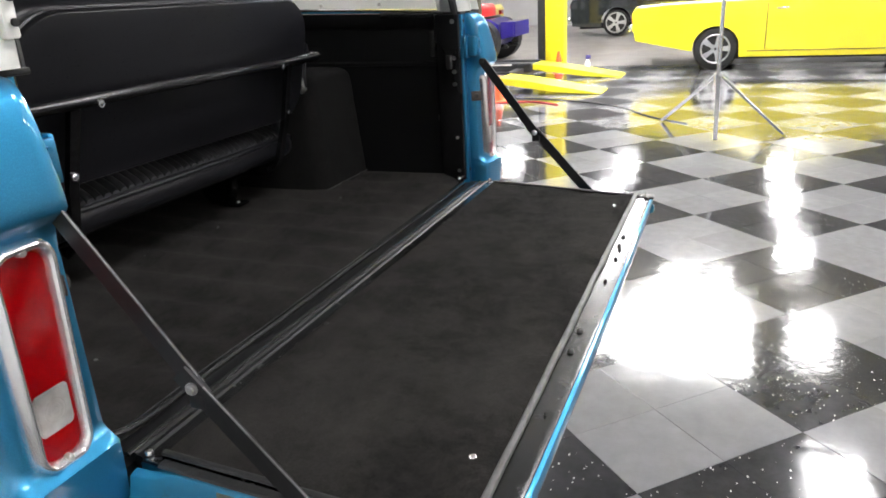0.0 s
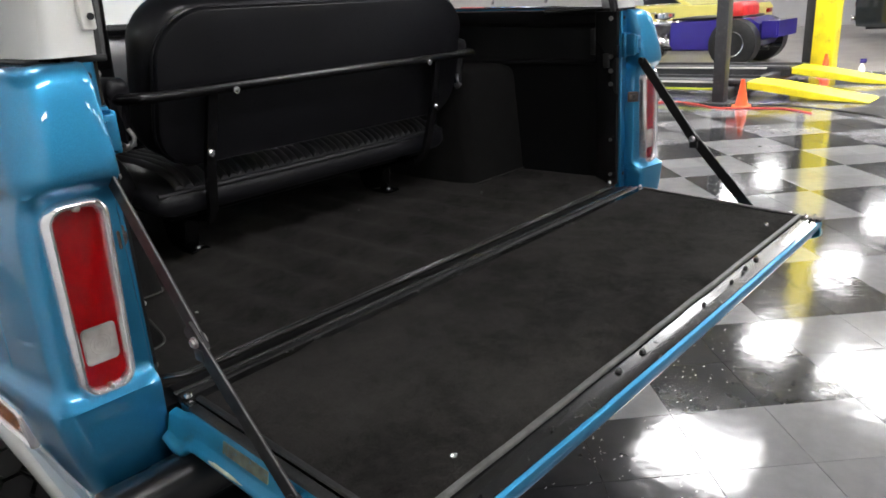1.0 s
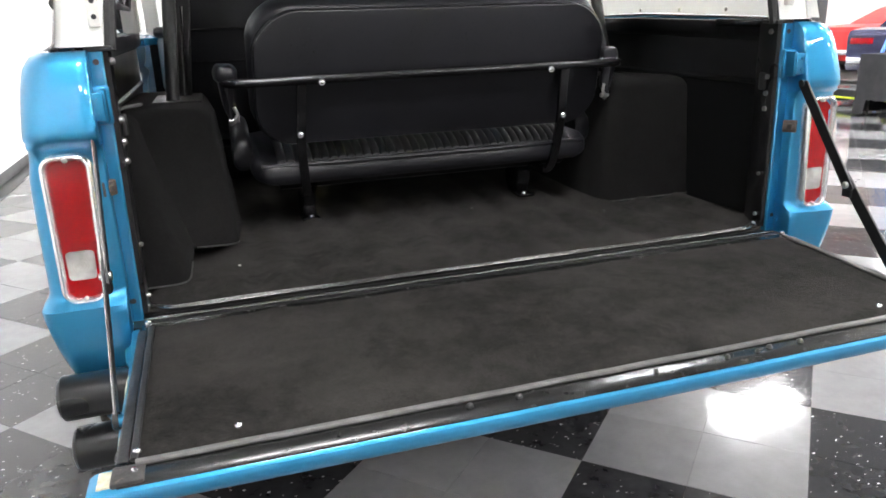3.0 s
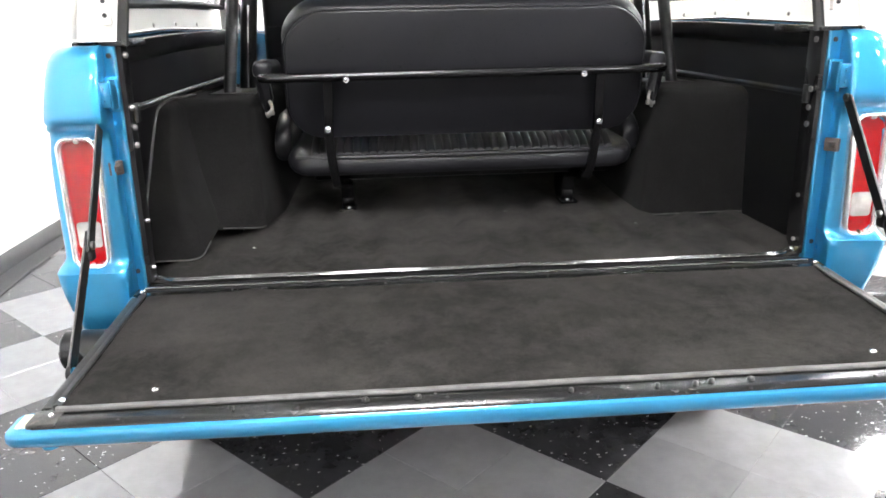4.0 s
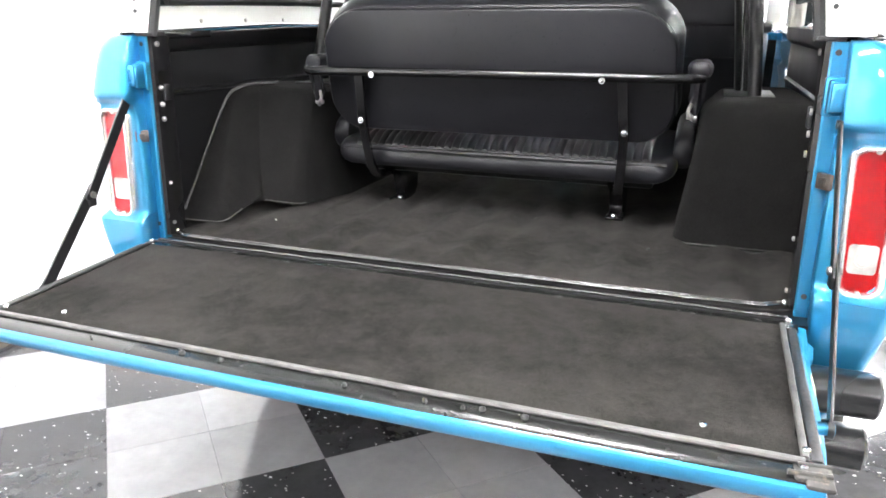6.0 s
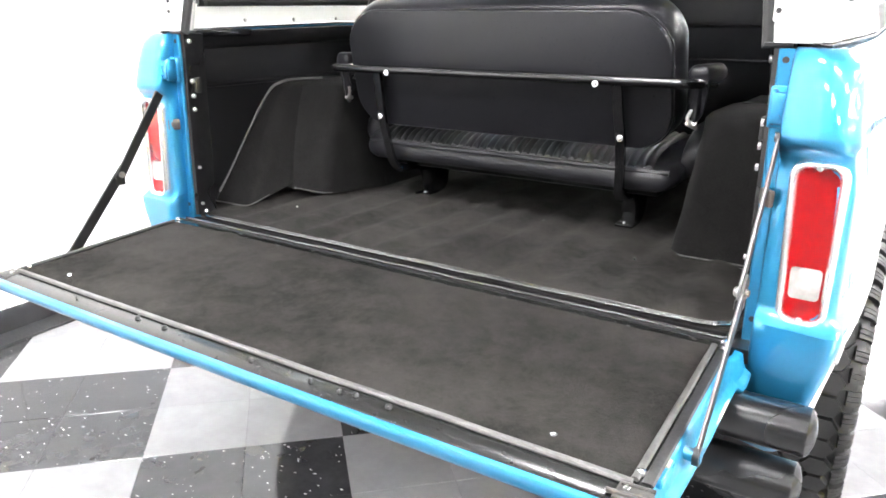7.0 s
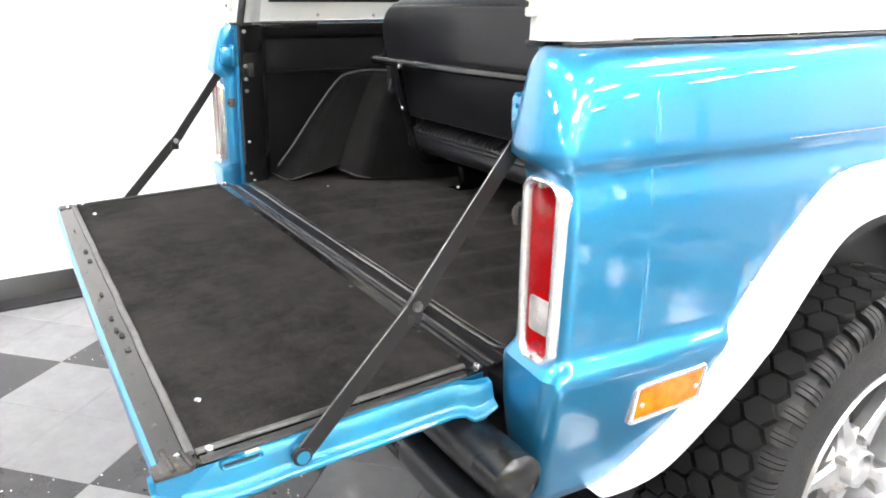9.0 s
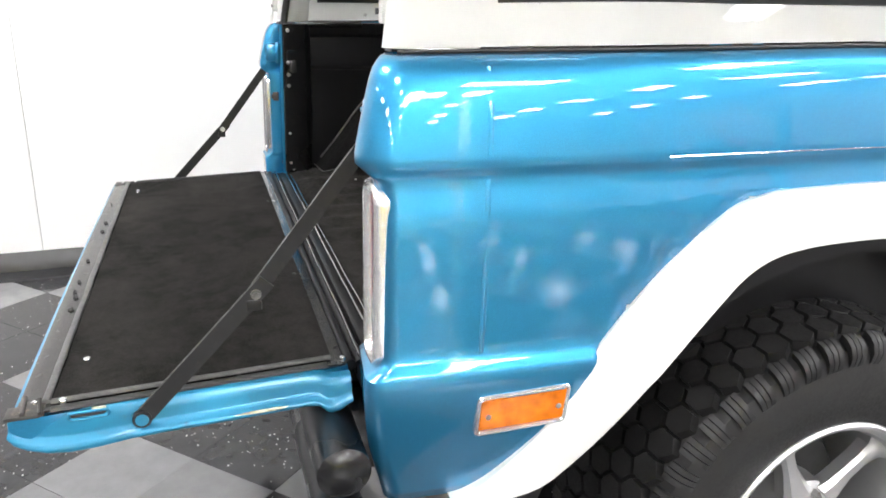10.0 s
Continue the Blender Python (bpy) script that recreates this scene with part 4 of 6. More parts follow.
def side_lining(side):
    """Black inner side panel with its pressed ledge and top rail."""
    bm = bmesh.new()
    prof = [(0.752, 0.770), (0.752, 1.085), (0.750, 1.100), (0.746, 1.104), (0.746, 1.110), (0.752, 1.116), (0.752, 1.215), (0.742, 1.222), (0.736, 1.232), (0.736, 1.262), (0.757, 1.264), (0.757, 0.770)]
    rings(bm, [[(x, y, z + (0.010 * y if z > 1.2 else 0.008 * y if z > 1.09 else 0)) for x, z in prof] for y in (0.055, 0.3, 0.7, 1.3)])
    lining = part("side_lining", flip_x(bm, side), BED_LINER, truck, "black painted inner side panel")
    tab = boxed((0.728, 0.06, 1.252), (0.748, 0.30, 1.270), 0.003)
    part("rail_cap", flip_x(tab, side), BLACK_PAINT, lining)
    if side > 0:
        part("pull_handle", boxed((0.738, 0.135, 1.13), (0.752, 0.150, 1.20), 0.003), DARK_STEEL, lining, "small upright pull handle")


side_lining(1)
side_lining(-1)


def fillet(corners, radii, n=5):
    """A line through corners, each rounded by its radius; ends stay."""
    p = [Vector(c) for c in corners]
    out = [p[0]]
    for k in range(1, len(p) - 1):
        a, b, c = p[k - 1], p[k], p[k + 1]
        r = min(radii[k], (b - a).length * 0.45, (c - b).length * 0.45)
        u, w = b + (a - b).normalized() * r, b + (c - b).normalized() * r
        out.append(a.lerp(b, 0.5))
        for j in range(n + 1):
            t = j / n
            out.append(u * (1 - t) ** 2 + b * 2 * t * (1 - t) + w * t ** 2)
    return out + [p[-2].lerp(p[-1], 0.5), p[-1]]


def curve_at(stations, v):
    """A quadratic through three stations at 0, 0.5 and 1."""
    a, b, c = (Vector(q) for q in stations)
    return a * (1 - v) * (1 - 2 * v) + b * 4 * v * (1 - v) + c * v * (2 * v - 1)


def carpet_well(name, label, rails, radii, under=None):
    """A carpeted housing: upright corner rails joined by rounded faces, closed by a soft shoulder on top."""
    bm = bmesh.new()
    rows = []
    for j in range(15):
        v = j / 14
        line = fillet([curve_at(r, v) for r in rails], radii)
        for i, q in enumerate(line):
            q += Vector((0.0030 * wob(i * 0.5, v * 5, 1), 0.0035 * wob(i * 0.5, v * 5, 5), 0.0))
        rows.append(line)
    top = rows[-1]
    side = 1 if rails[0][0][0] > 0 else -1
    for inward, up in ((0.010, 0.012), (0.028, 0.020), (0.10, 0.024), (0.30, 0.024)):
        row = []
        for q in top:
            x = side * min(0.757, abs(q.x) + inward)
            row.append(Vector((x, q.y + min(inward, 0.05), q.z + up + 0.003 * wob(q.x * 12, q.y * 12, 2))))
        rows.append(row)
    grid = [[bm.verts.new(q) for q in row] for row in rows]
    for a, b in zip(grid, grid[1:]):
        for i in range(len(a) - 1):
            bm.faces.new((a[i], a[i + 1], b[i + 1], b[i]))
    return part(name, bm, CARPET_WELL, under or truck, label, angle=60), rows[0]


def right_well():
    """Carpeted wheel housing with a flat rear face and a rounded shoulder."""
    rails = [
        [(0.757, 0.404, 0.772), (0.757, 0.418, 0.93), (0.757, 0.434, 1.082)],
        [(0.474, 0.402, 0.772), (0.497, 0.418, 0.93), (0.512, 0.436, 1.082)],
        [(0.474, 0.62, 0.772), (0.497, 0.62, 0.93), (0.512, 0.62, 1.082)],
        [(0.50, 1.15, 0.772), (0.52, 1.15, 0.93), (0.54, 1.15, 1.07)],
    ]
    well, foot = carpet_well("wheel_well", "black carpeted wheel housing", rails, (0, 0.050, 0.02, 0))
    part("foot_piping", tubed([q + Vector((-0.003, -0.003, 0.005)) for q in foot[:9]], 0.0018, 6), STITCH, well, "pale stitched carpet edge")


def left_well():
    """The other housing: a loose carpet flap stands before its rear face, with a deep fold between the two."""
    flap_rails = [
        [(-0.757, 0.140, 0.780), (-0.757, 0.262, 0.93), (-0.757, 0.385, 1.080)],
        [(-0.624, 0.150, 0.778), (-0.678, 0.285, 0.93), (-0.716, 0.402, 1.080)],
        [(-0.612, 0.302, 0.820), (-0.654, 0.392, 0.93), (-0.704, 0.492, 1.080)],
        [(-0.640, 0.380, 0.820), (-0.680, 0.460, 0.93), (-0.730, 0.540, 1.080)],
    ]
    rear_rails = [
        [(-0.700, 0.285, 0.815), (-0.730, 0.370, 0.93), (-0.750, 0.475, 1.080)],
        [(-0.518, 0.352, 0.792), (-0.524, 0.392, 0.93), (-0.540, 0.462, 1.078)],
        [(-0.500, 0.62, 0.772), (-0.516, 0.62, 0.93), (-0.534, 0.62, 1.080)],
        [(-0.51, 1.15, 0.772), (-0.53, 1.15, 0.93), (-0.55, 1.15, 1.07)],
    ]
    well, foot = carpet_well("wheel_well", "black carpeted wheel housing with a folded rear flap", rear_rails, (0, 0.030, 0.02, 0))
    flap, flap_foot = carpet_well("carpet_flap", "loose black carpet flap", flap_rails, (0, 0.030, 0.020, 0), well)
    edge = smooth_line([(-0.752, 0.158, 0.806), (-0.754, 0.205, 0.862), (-0.754, 0.285, 0.970), (-0.752, 0.372, 1.075), (-0.748, 0.420, 1.100), (-0.740, 0.48, 1.109), (-0.70, 0.56, 1.110)], 5)
    part("flap_piping", tubed(edge, 0.0040, 6), PIPING, well, "pale carpet edge piping")
    part("foot_piping", tubed([q + Vector((0.001, -0.003, 0.003)) for q in flap_foot[:9]], 0.0018, 6), STITCH, well, "pale stitched carpet edge")
    part("foot_piping", tubed([q + Vector((0.001, -0.003, 0.003)) for q in foot[1:8]], 0.0018, 6), STITCH, well, "pale stitched carpet edge")


right_well()
left_well()


# ---- rear bench ----
bench = new("rear_bench")
bench.parent = truck
tagged(bench, "black vinyl rear bench seat on a tube frame")


def cushion(outline, depth, place, puff=0.012, n=7, name="cushion"):
    """A stuffed pad: an outline in its own plane, skinned from back to front with rounded rims."""
    bm = bmesh.new()
    cx = sum(u for u, v in outline) / len(outline)
    cy = sum(v for u, v in outline) / len(outline)
    loops = []
    for k in range(n + 1):
        a = math.pi * k / n
        w = -math.cos(a) * depth / 2
        shrink = (1 - math.sin(a)) * puff * 1.6
        loop = []
        for u, v in outline:
            d = math.hypot(u - cx, v - cy)
            f = 1 - shrink / max(d, 0.05)
            loop.append(place(cx + (u - cx) * f, cy + (v - cy) * f, w))
        loops.append(loop)
    rings(bm, loops)
    return bm


def back_place(u, v, w):
    """Backrest plane: leans back; u across, v up from its foot, w through it."""
    return Vector((u, 0.450 - 0.28 * v * 0.9 + w, 1.005 + v + 0.28 * w))


out = []
for u, v in rounded(0.915, 0.318, 0.080, 8, 0.006, 0.160):
    if v > 0.2:
        u = 0.005 + (u - 0.005) * (1 - 0.05 * ((v - 0.2) / 0.12) ** 1.6)
    out.append((u, v))
part("backrest", cushion(out, 0.100, lambda u, v, w: back_place(u, v, w + 0.060), 0.022, 10), VINYL, bench, "padded black vinyl backrest")
board = [(0.006 + (u - 0.006) * (1 - 0.075 * max(0.0, (v - 0.17) / 0.15) ** 2), v * 0.985) for u, v in rounded(0.898, 0.312, 0.085, 8, 0.006, 0.157)]
part("back_board", cushion(board, 0.020, lambda u, v, w: back_place(u, v, w - 0.002 - 0.004 * math.cos(u * 3)), 0.006, 5), VINYL, bench, "flat black vinyl back panel")
welt = [back_place(u * 1.001, v, 0.000) for u, v in board]
part("backrest_welt", tubed(welt + welt[:1], 0.0035, 6), VINYL, bench)
# seat cushion and its pleated top
def seat_z(y):
    return 0.962 + 0.030 * math.sin(min(1.0, max(0.0, (y - 0.466) / 0.13)) * math.pi / 2)


bm = cushion(rounded(0.935, 0.47, 0.05, 5, 0.002, 0.698), 0.056, lambda u, v, w: Vector((u, v, seat_z(v) - 0.040 + w)), 0.018, 8)
part("seat_cushion", bm, VINYL, bench, "black vinyl seat cushion")
for k in range(37):
    x = -0.400 + k * 0.0218
    pl = rings(bmesh.new(), [[(x + 0.0109 - 0.0107 * math.cos(a), y, h + 0.0110 * math.sin(a) ** 0.9) for a in (math.pi * j / 8 for j in range(9))] for y, h in ((0.475, 0.949), (0.481, 0.9560), (0.490, 0.9630), (0.51, 0.9735), (0.55, 0.985), (0.63, 0.993), (0.77, 0.995))], True, True)
    part("pleat", pl, PLEAT_VINYL, bench)
part("seat_welt", tubed(smooth_line([(-0.44, 0.476, 0.946), (-0.2, 0.467, 0.946), (0.2, 0.467, 0.946), (0.445, 0.476, 0.946)], 5), 0.0070, 8), VINYL, bench)
part("seat_base", boxed((-0.40, 0.52, 0.875), (0.415, 0.86, 0.905), 0.01), BED_LINER, bench)
# tube frame
rail = smooth_line([(-0.500, 0.55, 1.150), (-0.502, 0.45, 1.156), (-0.492, 0.387, 1.158), (-0.44, 0.372, 1.158), (-0.2, 0.371, 1.159), (0.2, 0.374, 1.160), (0.44, 0.376, 1.160), (0.498, 0.392, 1.160), (0.508, 0.46, 1.158), (0.506, 0.55, 1.152)], 6)
part("back_rail", tubed(rail, 0.0115, 12), BLACK_PAINT, bench, "black tubular rail across the backrest")
for s in (1, -1):
    leg = smooth_line([(s * 0.336, 0.376, 1.150), (s * 0.340, 0.394, 1.08), (s * 0.344, 0.410, 1.02), (s * 0.342, 0.430, 0.95), (s * 0.338, 0.446, 0.90), (s * 0.334, 0.480, 0.872), (s * 0.330, 0.60, 0.868)], 4)
    part("back_strap", strip(bmesh.new(), leg, 0.022, 0.012, (0, -1, 0.2)), BLACK_PAINT, bench)
    ft = bmesh.new()
    prism(ft, [(0.50, 0.885), (0.70, 0.90), (0.69, 0.80), (0.668, 0.776), (0.606, 0.776), (0.596, 0.80), (0.588, 0.850)], "x", s * 0.318 - 0.018, s * 0.318 + 0.018, 0.003)
    box(ft, (s * 0.318 - 0.024, 0.565, 0.774), (s * 0.318 + 0.024, 0.635, 0.782), 0.002)
    part("floor_foot", ft, BLACK_PAINT, bench)
    screw(bench, (s * 0.316, 0.584, 0.783), "z", 0.0085, 0.006, "foot_bolt")
    screw(bench, (s * 0.291, 0.3600 if s < 0 else 0.3630, 1.152), "y", 0.0075, -0.005, "rail_bolt")
    screw(bench, (s * 0.3455, 0.4010, 1.030), "y", 0.0075, -0.006, "strap_bolt")
    # arm pads at both ends of the rail
    pad = bmesh.new()
    loops = []
    for d, fx, fz in ((-0.002, 0.55, 0.45), (0.003, 0.82, 0.78), (0.014, 0.96, 0.94), (0.05, 1.0, 1.0), (0.11, 1.0, 1.0), (0.150, 0.96, 0.94), (0.163, 0.80, 0.75), (0.167, 0.5, 0.4)):
        loop = []
        for u, v in rounded(0.054, 0.044, 0.018, 5):
            w = 0.0025 * wob(u * 40, v * 40, d * 30)
            loop.append((s * (0.500 + u * fx + w), 0.424 + d, 1.176 + v * fz + w))
        loops.append(loop)
    rings(pad, loops)
    part("arm_pad", pad, VINYL, bench, "black vinyl arm pad")
    skirt = bmesh.new()
    sheet(skirt, 12, 6, lambda u, v: (s * (0.486 + 0.034 * u - 0.006 * v), 0.430 + 0.010 * v + 0.005 * wob(u * 5, v * 3, s) + 0.006 * math.sin(u * 9) * v, 1.162 - 0.09 * v * (0.6 + 0.4 * math.sin(u * 3))), (0, 0.012, 0))
    part("pad_skirt", skirt, VINYL, bench, "wrinkled vinyl skirt of the arm pad")
    # the seat's raised end, a slanting padded wing under the arm pad
    wing = bmesh.new()
    loops = []
    for y, z0, z1 in ((0.535, 0.945, 0.990), (0.545, 0.930, 1.010), (0.58, 0.925, 1.030), (0.64, 0.918, 1.050), (0.72, 0.918, 1.052), (0.76, 0.93, 1.040)):
        loops.append([(s * (0.478 + u), y, (z0 + z1) / 2 + w) for u, w in rounded(0.046, z1 - z0, 0.018, 4)])
    rings(wing, loops)
    part("seat_wing", wing, VINYL, bench, "glossy black vinyl end of the seat", angle=60)
    catch = bmesh.new()
    tube(catch, smooth_line([(s * 0.489, 0.440, 1.100), (s * 0.483, 0.434, 1.082), (s * 0.492, 0.437, 1.066), (s * 0.499, 0.452, 1.060)], 4), 0.0045, 8)
    tube(catch, [(s * 0.480, 0.440, 1.070), (s * 0.502, 0.440, 1.070)], 0.006, 8)
    part("latch_catch", catch, STEEL, bench, "small bright bent steel latch")

# ---- roll bar ----
cage = new("roll_bar")
cage.parent = truck
tagged(cage, "black tubular roll bar")
part("hoop", tubed(smooth_line([(-0.612, 0.82, 1.09), (-0.585, 0.83, 1.35), (-0.555, 0.84, 1.60), (-0.50, 0.84, 1.715), (-0.40, 0.84, 1.745), (0.40, 0.84, 1.745), (0.50, 0.84, 1.715), (0.555, 0.84, 1.60), (0.585, 0.83, 1.35), (0.612, 0.82, 1.09)], 5), 0.024, 14), BLACK_SATIN, cage, "black main hoop")
for s in (1, -1):
    part("stay", tubed([(s * 0.632, 0.66, 1.10), (s * 0.585, 0.80, 1.66)], 0.017, 12), BLACK_SATIN, cage, "black rear stay")
    part("stay_strip", tubed([(s * 0.606, 0.80, 1.098), (s * 0.585, 0.808, 1.34)], 0.0042, 6), CHROME, cage, "bright strip on the hoop")
    pl = boxed((s * 0.62 - 0.06, 0.62, 1.100), (s * 0.62 + 0.06, 0.86, 1.107), 0.002)
    part("base_plate", pl, BLACK_SATIN, cage)


# ---- front seats, dash, wheel ----
def front_seat(cx):
    t = new("front_seat")
    t.parent = truck
    tagged(t, "black vinyl front bucket seat")
    def bp(u, v, w):
        return Vector((cx + u, 1.24 + 0.16 * v * -1 + w, 0.98 + v))
    o = [(u * (1 - 0.12 * max(0, v - 0.3) / 0.3), v) for u, v in rounded(0.46, 0.60, 0.075, 6, 0, 0.24)]
    part("backrest", cushion(o, 0.13, bp, 0.025), VINYL, t)
    for v in (0.20, 0.30):
        part("back_seam", tubed([bp(u, v, -0.066) for u in (-0.20, 0, 0.20)], 0.005, 6), VINYL, t)
    part("cushion", cushion(rounded(0.48, 0.48, 0.06, 5, cx, 1.50), 0.13, lambda u, v, w: Vector((u, v, 0.95 + w)), 0.025), VINYL, t)
    part("pedestal", boxed((cx - 0.2, 1.30, 0.76), (cx + 0.2, 1.70, 0.89), 0.01), BLACK_SATIN, t)


front_seat(-0.385)
front_seat(0.385)
dash = new("dashboard")
dash.parent = truck
tagged(dash, "light metal dashboard with black padded top")
part("panel", boxed((-0.74, 2.26, 1.02), (0.74, 2.34, 1.26), 0.02), SILVER_CAR, dash)
part("pad", boxed((-0.75, 2.20, 1.255), (0.75, 2.42, 1.305), 0.02), VINYL, dash)
for k in range(7):
    lv = boxed((-0.62, 2.252, 1.08 + k * 0.022), (-0.50, 2.262, 1.092 + k * 0.022), 0.002)
    part("louvre", lv, BLACK_SATIN, dash)
for x in (-0.30, -0.12, 0.1, 0.5):
    part("knob", lathe(bmesh.new(), [(2.262, 0.008), (2.240, 0.011), (2.232, 0.009)], 12, "y", (x, 0, 1.13)), CHROME, dash)
wheel_s = new("steering_wheel")
wheel_s.parent = truck
tagged(wheel_s, "thin black steering wheel")
sw = bmesh.new()
tube(sw, [(-0.385 + 0.19 * math.cos(a), 2.03 - 0.08 * math.sin(a), 1.22 + 0.165 * math.sin(a)) for a in (2 * math.pi * k / 32 for k in range(33))], 0.011, 10)
part("rim", sw, VINYL, wheel_s)
part("spokes", tube(tubed([(-0.57, 2.03, 1.22), (-0.2, 2.03, 1.22)], 0.009, 8), [(-0.385, 2.03, 1.22), (-0.385, 2.28, 1.10)], 0.02, 10), CHROME, wheel_s)


# ---- hardtop ----
top = new("hardtop")
top.parent = truck
tagged(top, "white removable hardtop with side windows")


def top_x(z):
    return 0.818 - 0.115 * max(0.0, z - 1.27) ** 1.0 / 0.53 * 1.0


def hardtop_side(side):
    bm = bmesh.new()
    ys = [0.005, 0.03, 0.06, 0.10, 0.13, 0.16] + [0.16 + 0.06 * k for k in range(1, 19)] + [1.26, 1.30, 1.36]
    zs = [1.272, 1.285, 1.30, 1.318, 1.332, 1.40, 1.50, 1.60, 1.68, 1.70, 1.74, 1.78, 1.81]
    rows = [[bm.verts.new((top_x(z) - (0.05 * ((z - 1.74) / 0.07) ** 2 if z > 1.74 else 0), y + (z - 1.27) * 0.16 * max(0, 1 - y / 0.5), z + (0.012 * min(1.0, y / 0.8) if z < 1.34 else 0.006))) for y in ys] for z in zs]
    for a in range(len(zs) - 1):
        for i in range(len(ys) - 1):
            hole = 1.331 < zs[a] < 1.69 and 0.125 < ys[i] < 1.25
            if not hole:
                bm.faces.new((rows[a][i], rows[a][i + 1], rows[a + 1][i + 1], rows[a + 1][i]))
    bmesh.ops.solidify(bm, geom=bm.faces, thickness=0.045)
    part("side_wall", flip_x(tuck(bm, 0.046), side), WHITE, top, "white hardtop side with a large window")
    part("window_pane", flip_x(prismed([(0.15, 1.338), (1.26, 1.352), (1.26, 1.70), (0.20, 1.70)], "x", 0.762, 0.766), side), GLASS, top)
    gk = tubed([(top_x(z) + 0.001, y, z) for y, z in ((0.16, 1.338), (0.5, 1.343), (0.9, 1.349), (1.25, 1.350), (1.255, 1.69), (0.22, 1.69), (0.16, 1.345))], 0.011, 8)
    part("window_gasket", flip_x(tuck(gk, 0.046), side), RUBBER_SEAL, top, "black window gasket")
    gi = tubed([(top_x(z) - 0.046, y, z) for y, z in ((0.16, 1.338), (0.9, 1.349), (1.25, 1.350), (1.255, 1.69), (0.22, 1.69), (0.16, 1.345))], 0.010, 8)
    part("inner_gasket", flip_x(tuck(gi, 0.046), side), RUBBER_SEAL, top)
    for y in (0.32, 0.52, 0.72, 0.95):
        rl = lathe(bmesh.new(), [(0.773, 0.006), (0.7695, 0.005), (0.768, 0.002)], 10, "x", (0, y, 1.292))
        part("rivet", flip_x(rl, side), STEEL, top)
    # rear corner pillar, leaning forward
    pb = bmesh.new()
    rings(pb, [[(0.700 - k * 0.075, -0.012 + k * 0.085, 1.270 + k * 0.54), (top_x(1.27 + k * 0.54) - 0.03, -0.018 + k * 0.085, 1.270 + k * 0.54), (top_x(1.27 + k * 0.54) - 0.006, -0.006 + k * 0.085, 1.270 + k * 0.54), (top_x(1.27 + k * 0.54), 0.020 + k * 0.085, 1.270 + k * 0.54), (top_x(1.27 + k * 0.54) - 0.004, 0.10 + k * 0.06, 1.270 + k * 0.54), (0.720 - k * 0.075, 0.06 + k * 0.08, 1.270 + k * 0.54), (0.694 - k * 0.075, 0.02 + k * 0.085, 1.270 + k * 0.54)] for k in (0, 0.25, 0.5, 0.75, 1.0)])
    part("corner_pillar", flip_x(tuck(pb, 0.046), side), WHITE, top, "white rear corner pillar", angle=75)
    part("pillar_seal", flip_x(tubed([(0.690, 0.010, 1.262), (0.672, 0.035, 1.40), (0.635, 0.075, 1.66), (0.625, 0.09, 1.78)], 0.011, 8), side), RUBBER_SEAL, top, "black rubber weather strip")
    part("seal_foot", flip_x(boxed((0.684, -0.008, 1.262), (0.728, 0.045, 1.270), 0.003), side), RUBBER_SEAL, top)
    part("latch_plate", flip_x(boxed((0.694, -0.019, 1.30), (0.712, -0.005, 1.35), 0.003), side), CREAM, top)
    for z in (1.315, 1.338):
        screw(top, (side * 0.702, -0.021, z), "y", 0.004, -0.003, "latch_screw", DARK_STEEL)


hardtop_side(1)
hardtop_side(-1)
SETTLED = ("quarter_panel", "panel_seam", "top_seal", "rear_post", "inner_post", "side_lining", "rail_cap", "side_wall", "window_gasket", "inner_gasket", "rivet", "corner_pillar", "pillar_seal", "seal_foot", "latch_plate", "latch_screw")
FOLLOWS = ("corner_pillar", "pillar_seal", "seal_foot", "latch_screw")


def settle():
    """The belt line drops a little towards the rear corners."""
    for ob in truck.children_recursive:
        kind = ob.name.split(".")[0]
        if kind not in SETTLED or ob.type != "MESH":
            continue
        for v in ob.data.vertices:
            if kind in FOLLOWS or (kind == "latch_plate" and ob.parent == top):
                v.co.y += REAR[1 if v.co.x > 0 else -1][1] * (1 - min(1.0, max(0.0, v.co.z - 1.35) / 0.45))
            f = min(1.0, max(0.0, (v.co.z - 1.11) / 0.14)) * (1 - min(1.0, max(0.0, (v.co.z - 1.30) / 0.20)))
            v.co.z -= 0.017 * f * (1 - min(1.0, max(0.0, v.co.y) / 0.75))


settle()
rf = bmesh.new()
sheet(rf, 12, 20, lambda u, v: (-0.67 + 1.34 * u, 0.09 + 2.15 * v, 1.80 + 0.05 * (1 - (2 * u - 1) ** 2) ** 0.7 + 0.015 * math.sin(math.pi * v)), (0, 0, -0.03))
part("roof", rf, WHITE, top, "white roof skin")
part("rear_header", prismed([(0.085, 1.76), (0.14, 1.75), (0.15, 1.80), (0.10, 1.815)], "x", -0.66, 0.66, 0.004), WHITE, top)
for s in (1, -1):
    dr = bmesh.new()
    prism(dr, [(1.36, 1.27), (1.44, 1.27), (1.44, 1.80), (1.36, 1.80)], "x", 0.735, 0.79, 0.01)
    part("door_pillar", flip_x(dr, s), WHITE, top)
    dr = bmesh.new()
    prism(dr, [(2.28, 1.27), (2.36, 1.27), (2.16, 1.80), (2.08, 1.80)], "x", 0.72, 0.78, 0.01)
    part("screen_pillar", flip_x(dr, s), WHITE, top)
    mir = bmesh.new()
    box(mir, (0.84, 2.02, 1.295), (0.925, 2.07, 1.395), 0.012)
    tube(mir, [(0.84, 2.12, 1.26), (0.88, 2.06, 1.31)], 0.008, 8)
    part("door_mirror", flip_x(mir, s), BLACK_SATIN, truck, "black rectangular door mirror")
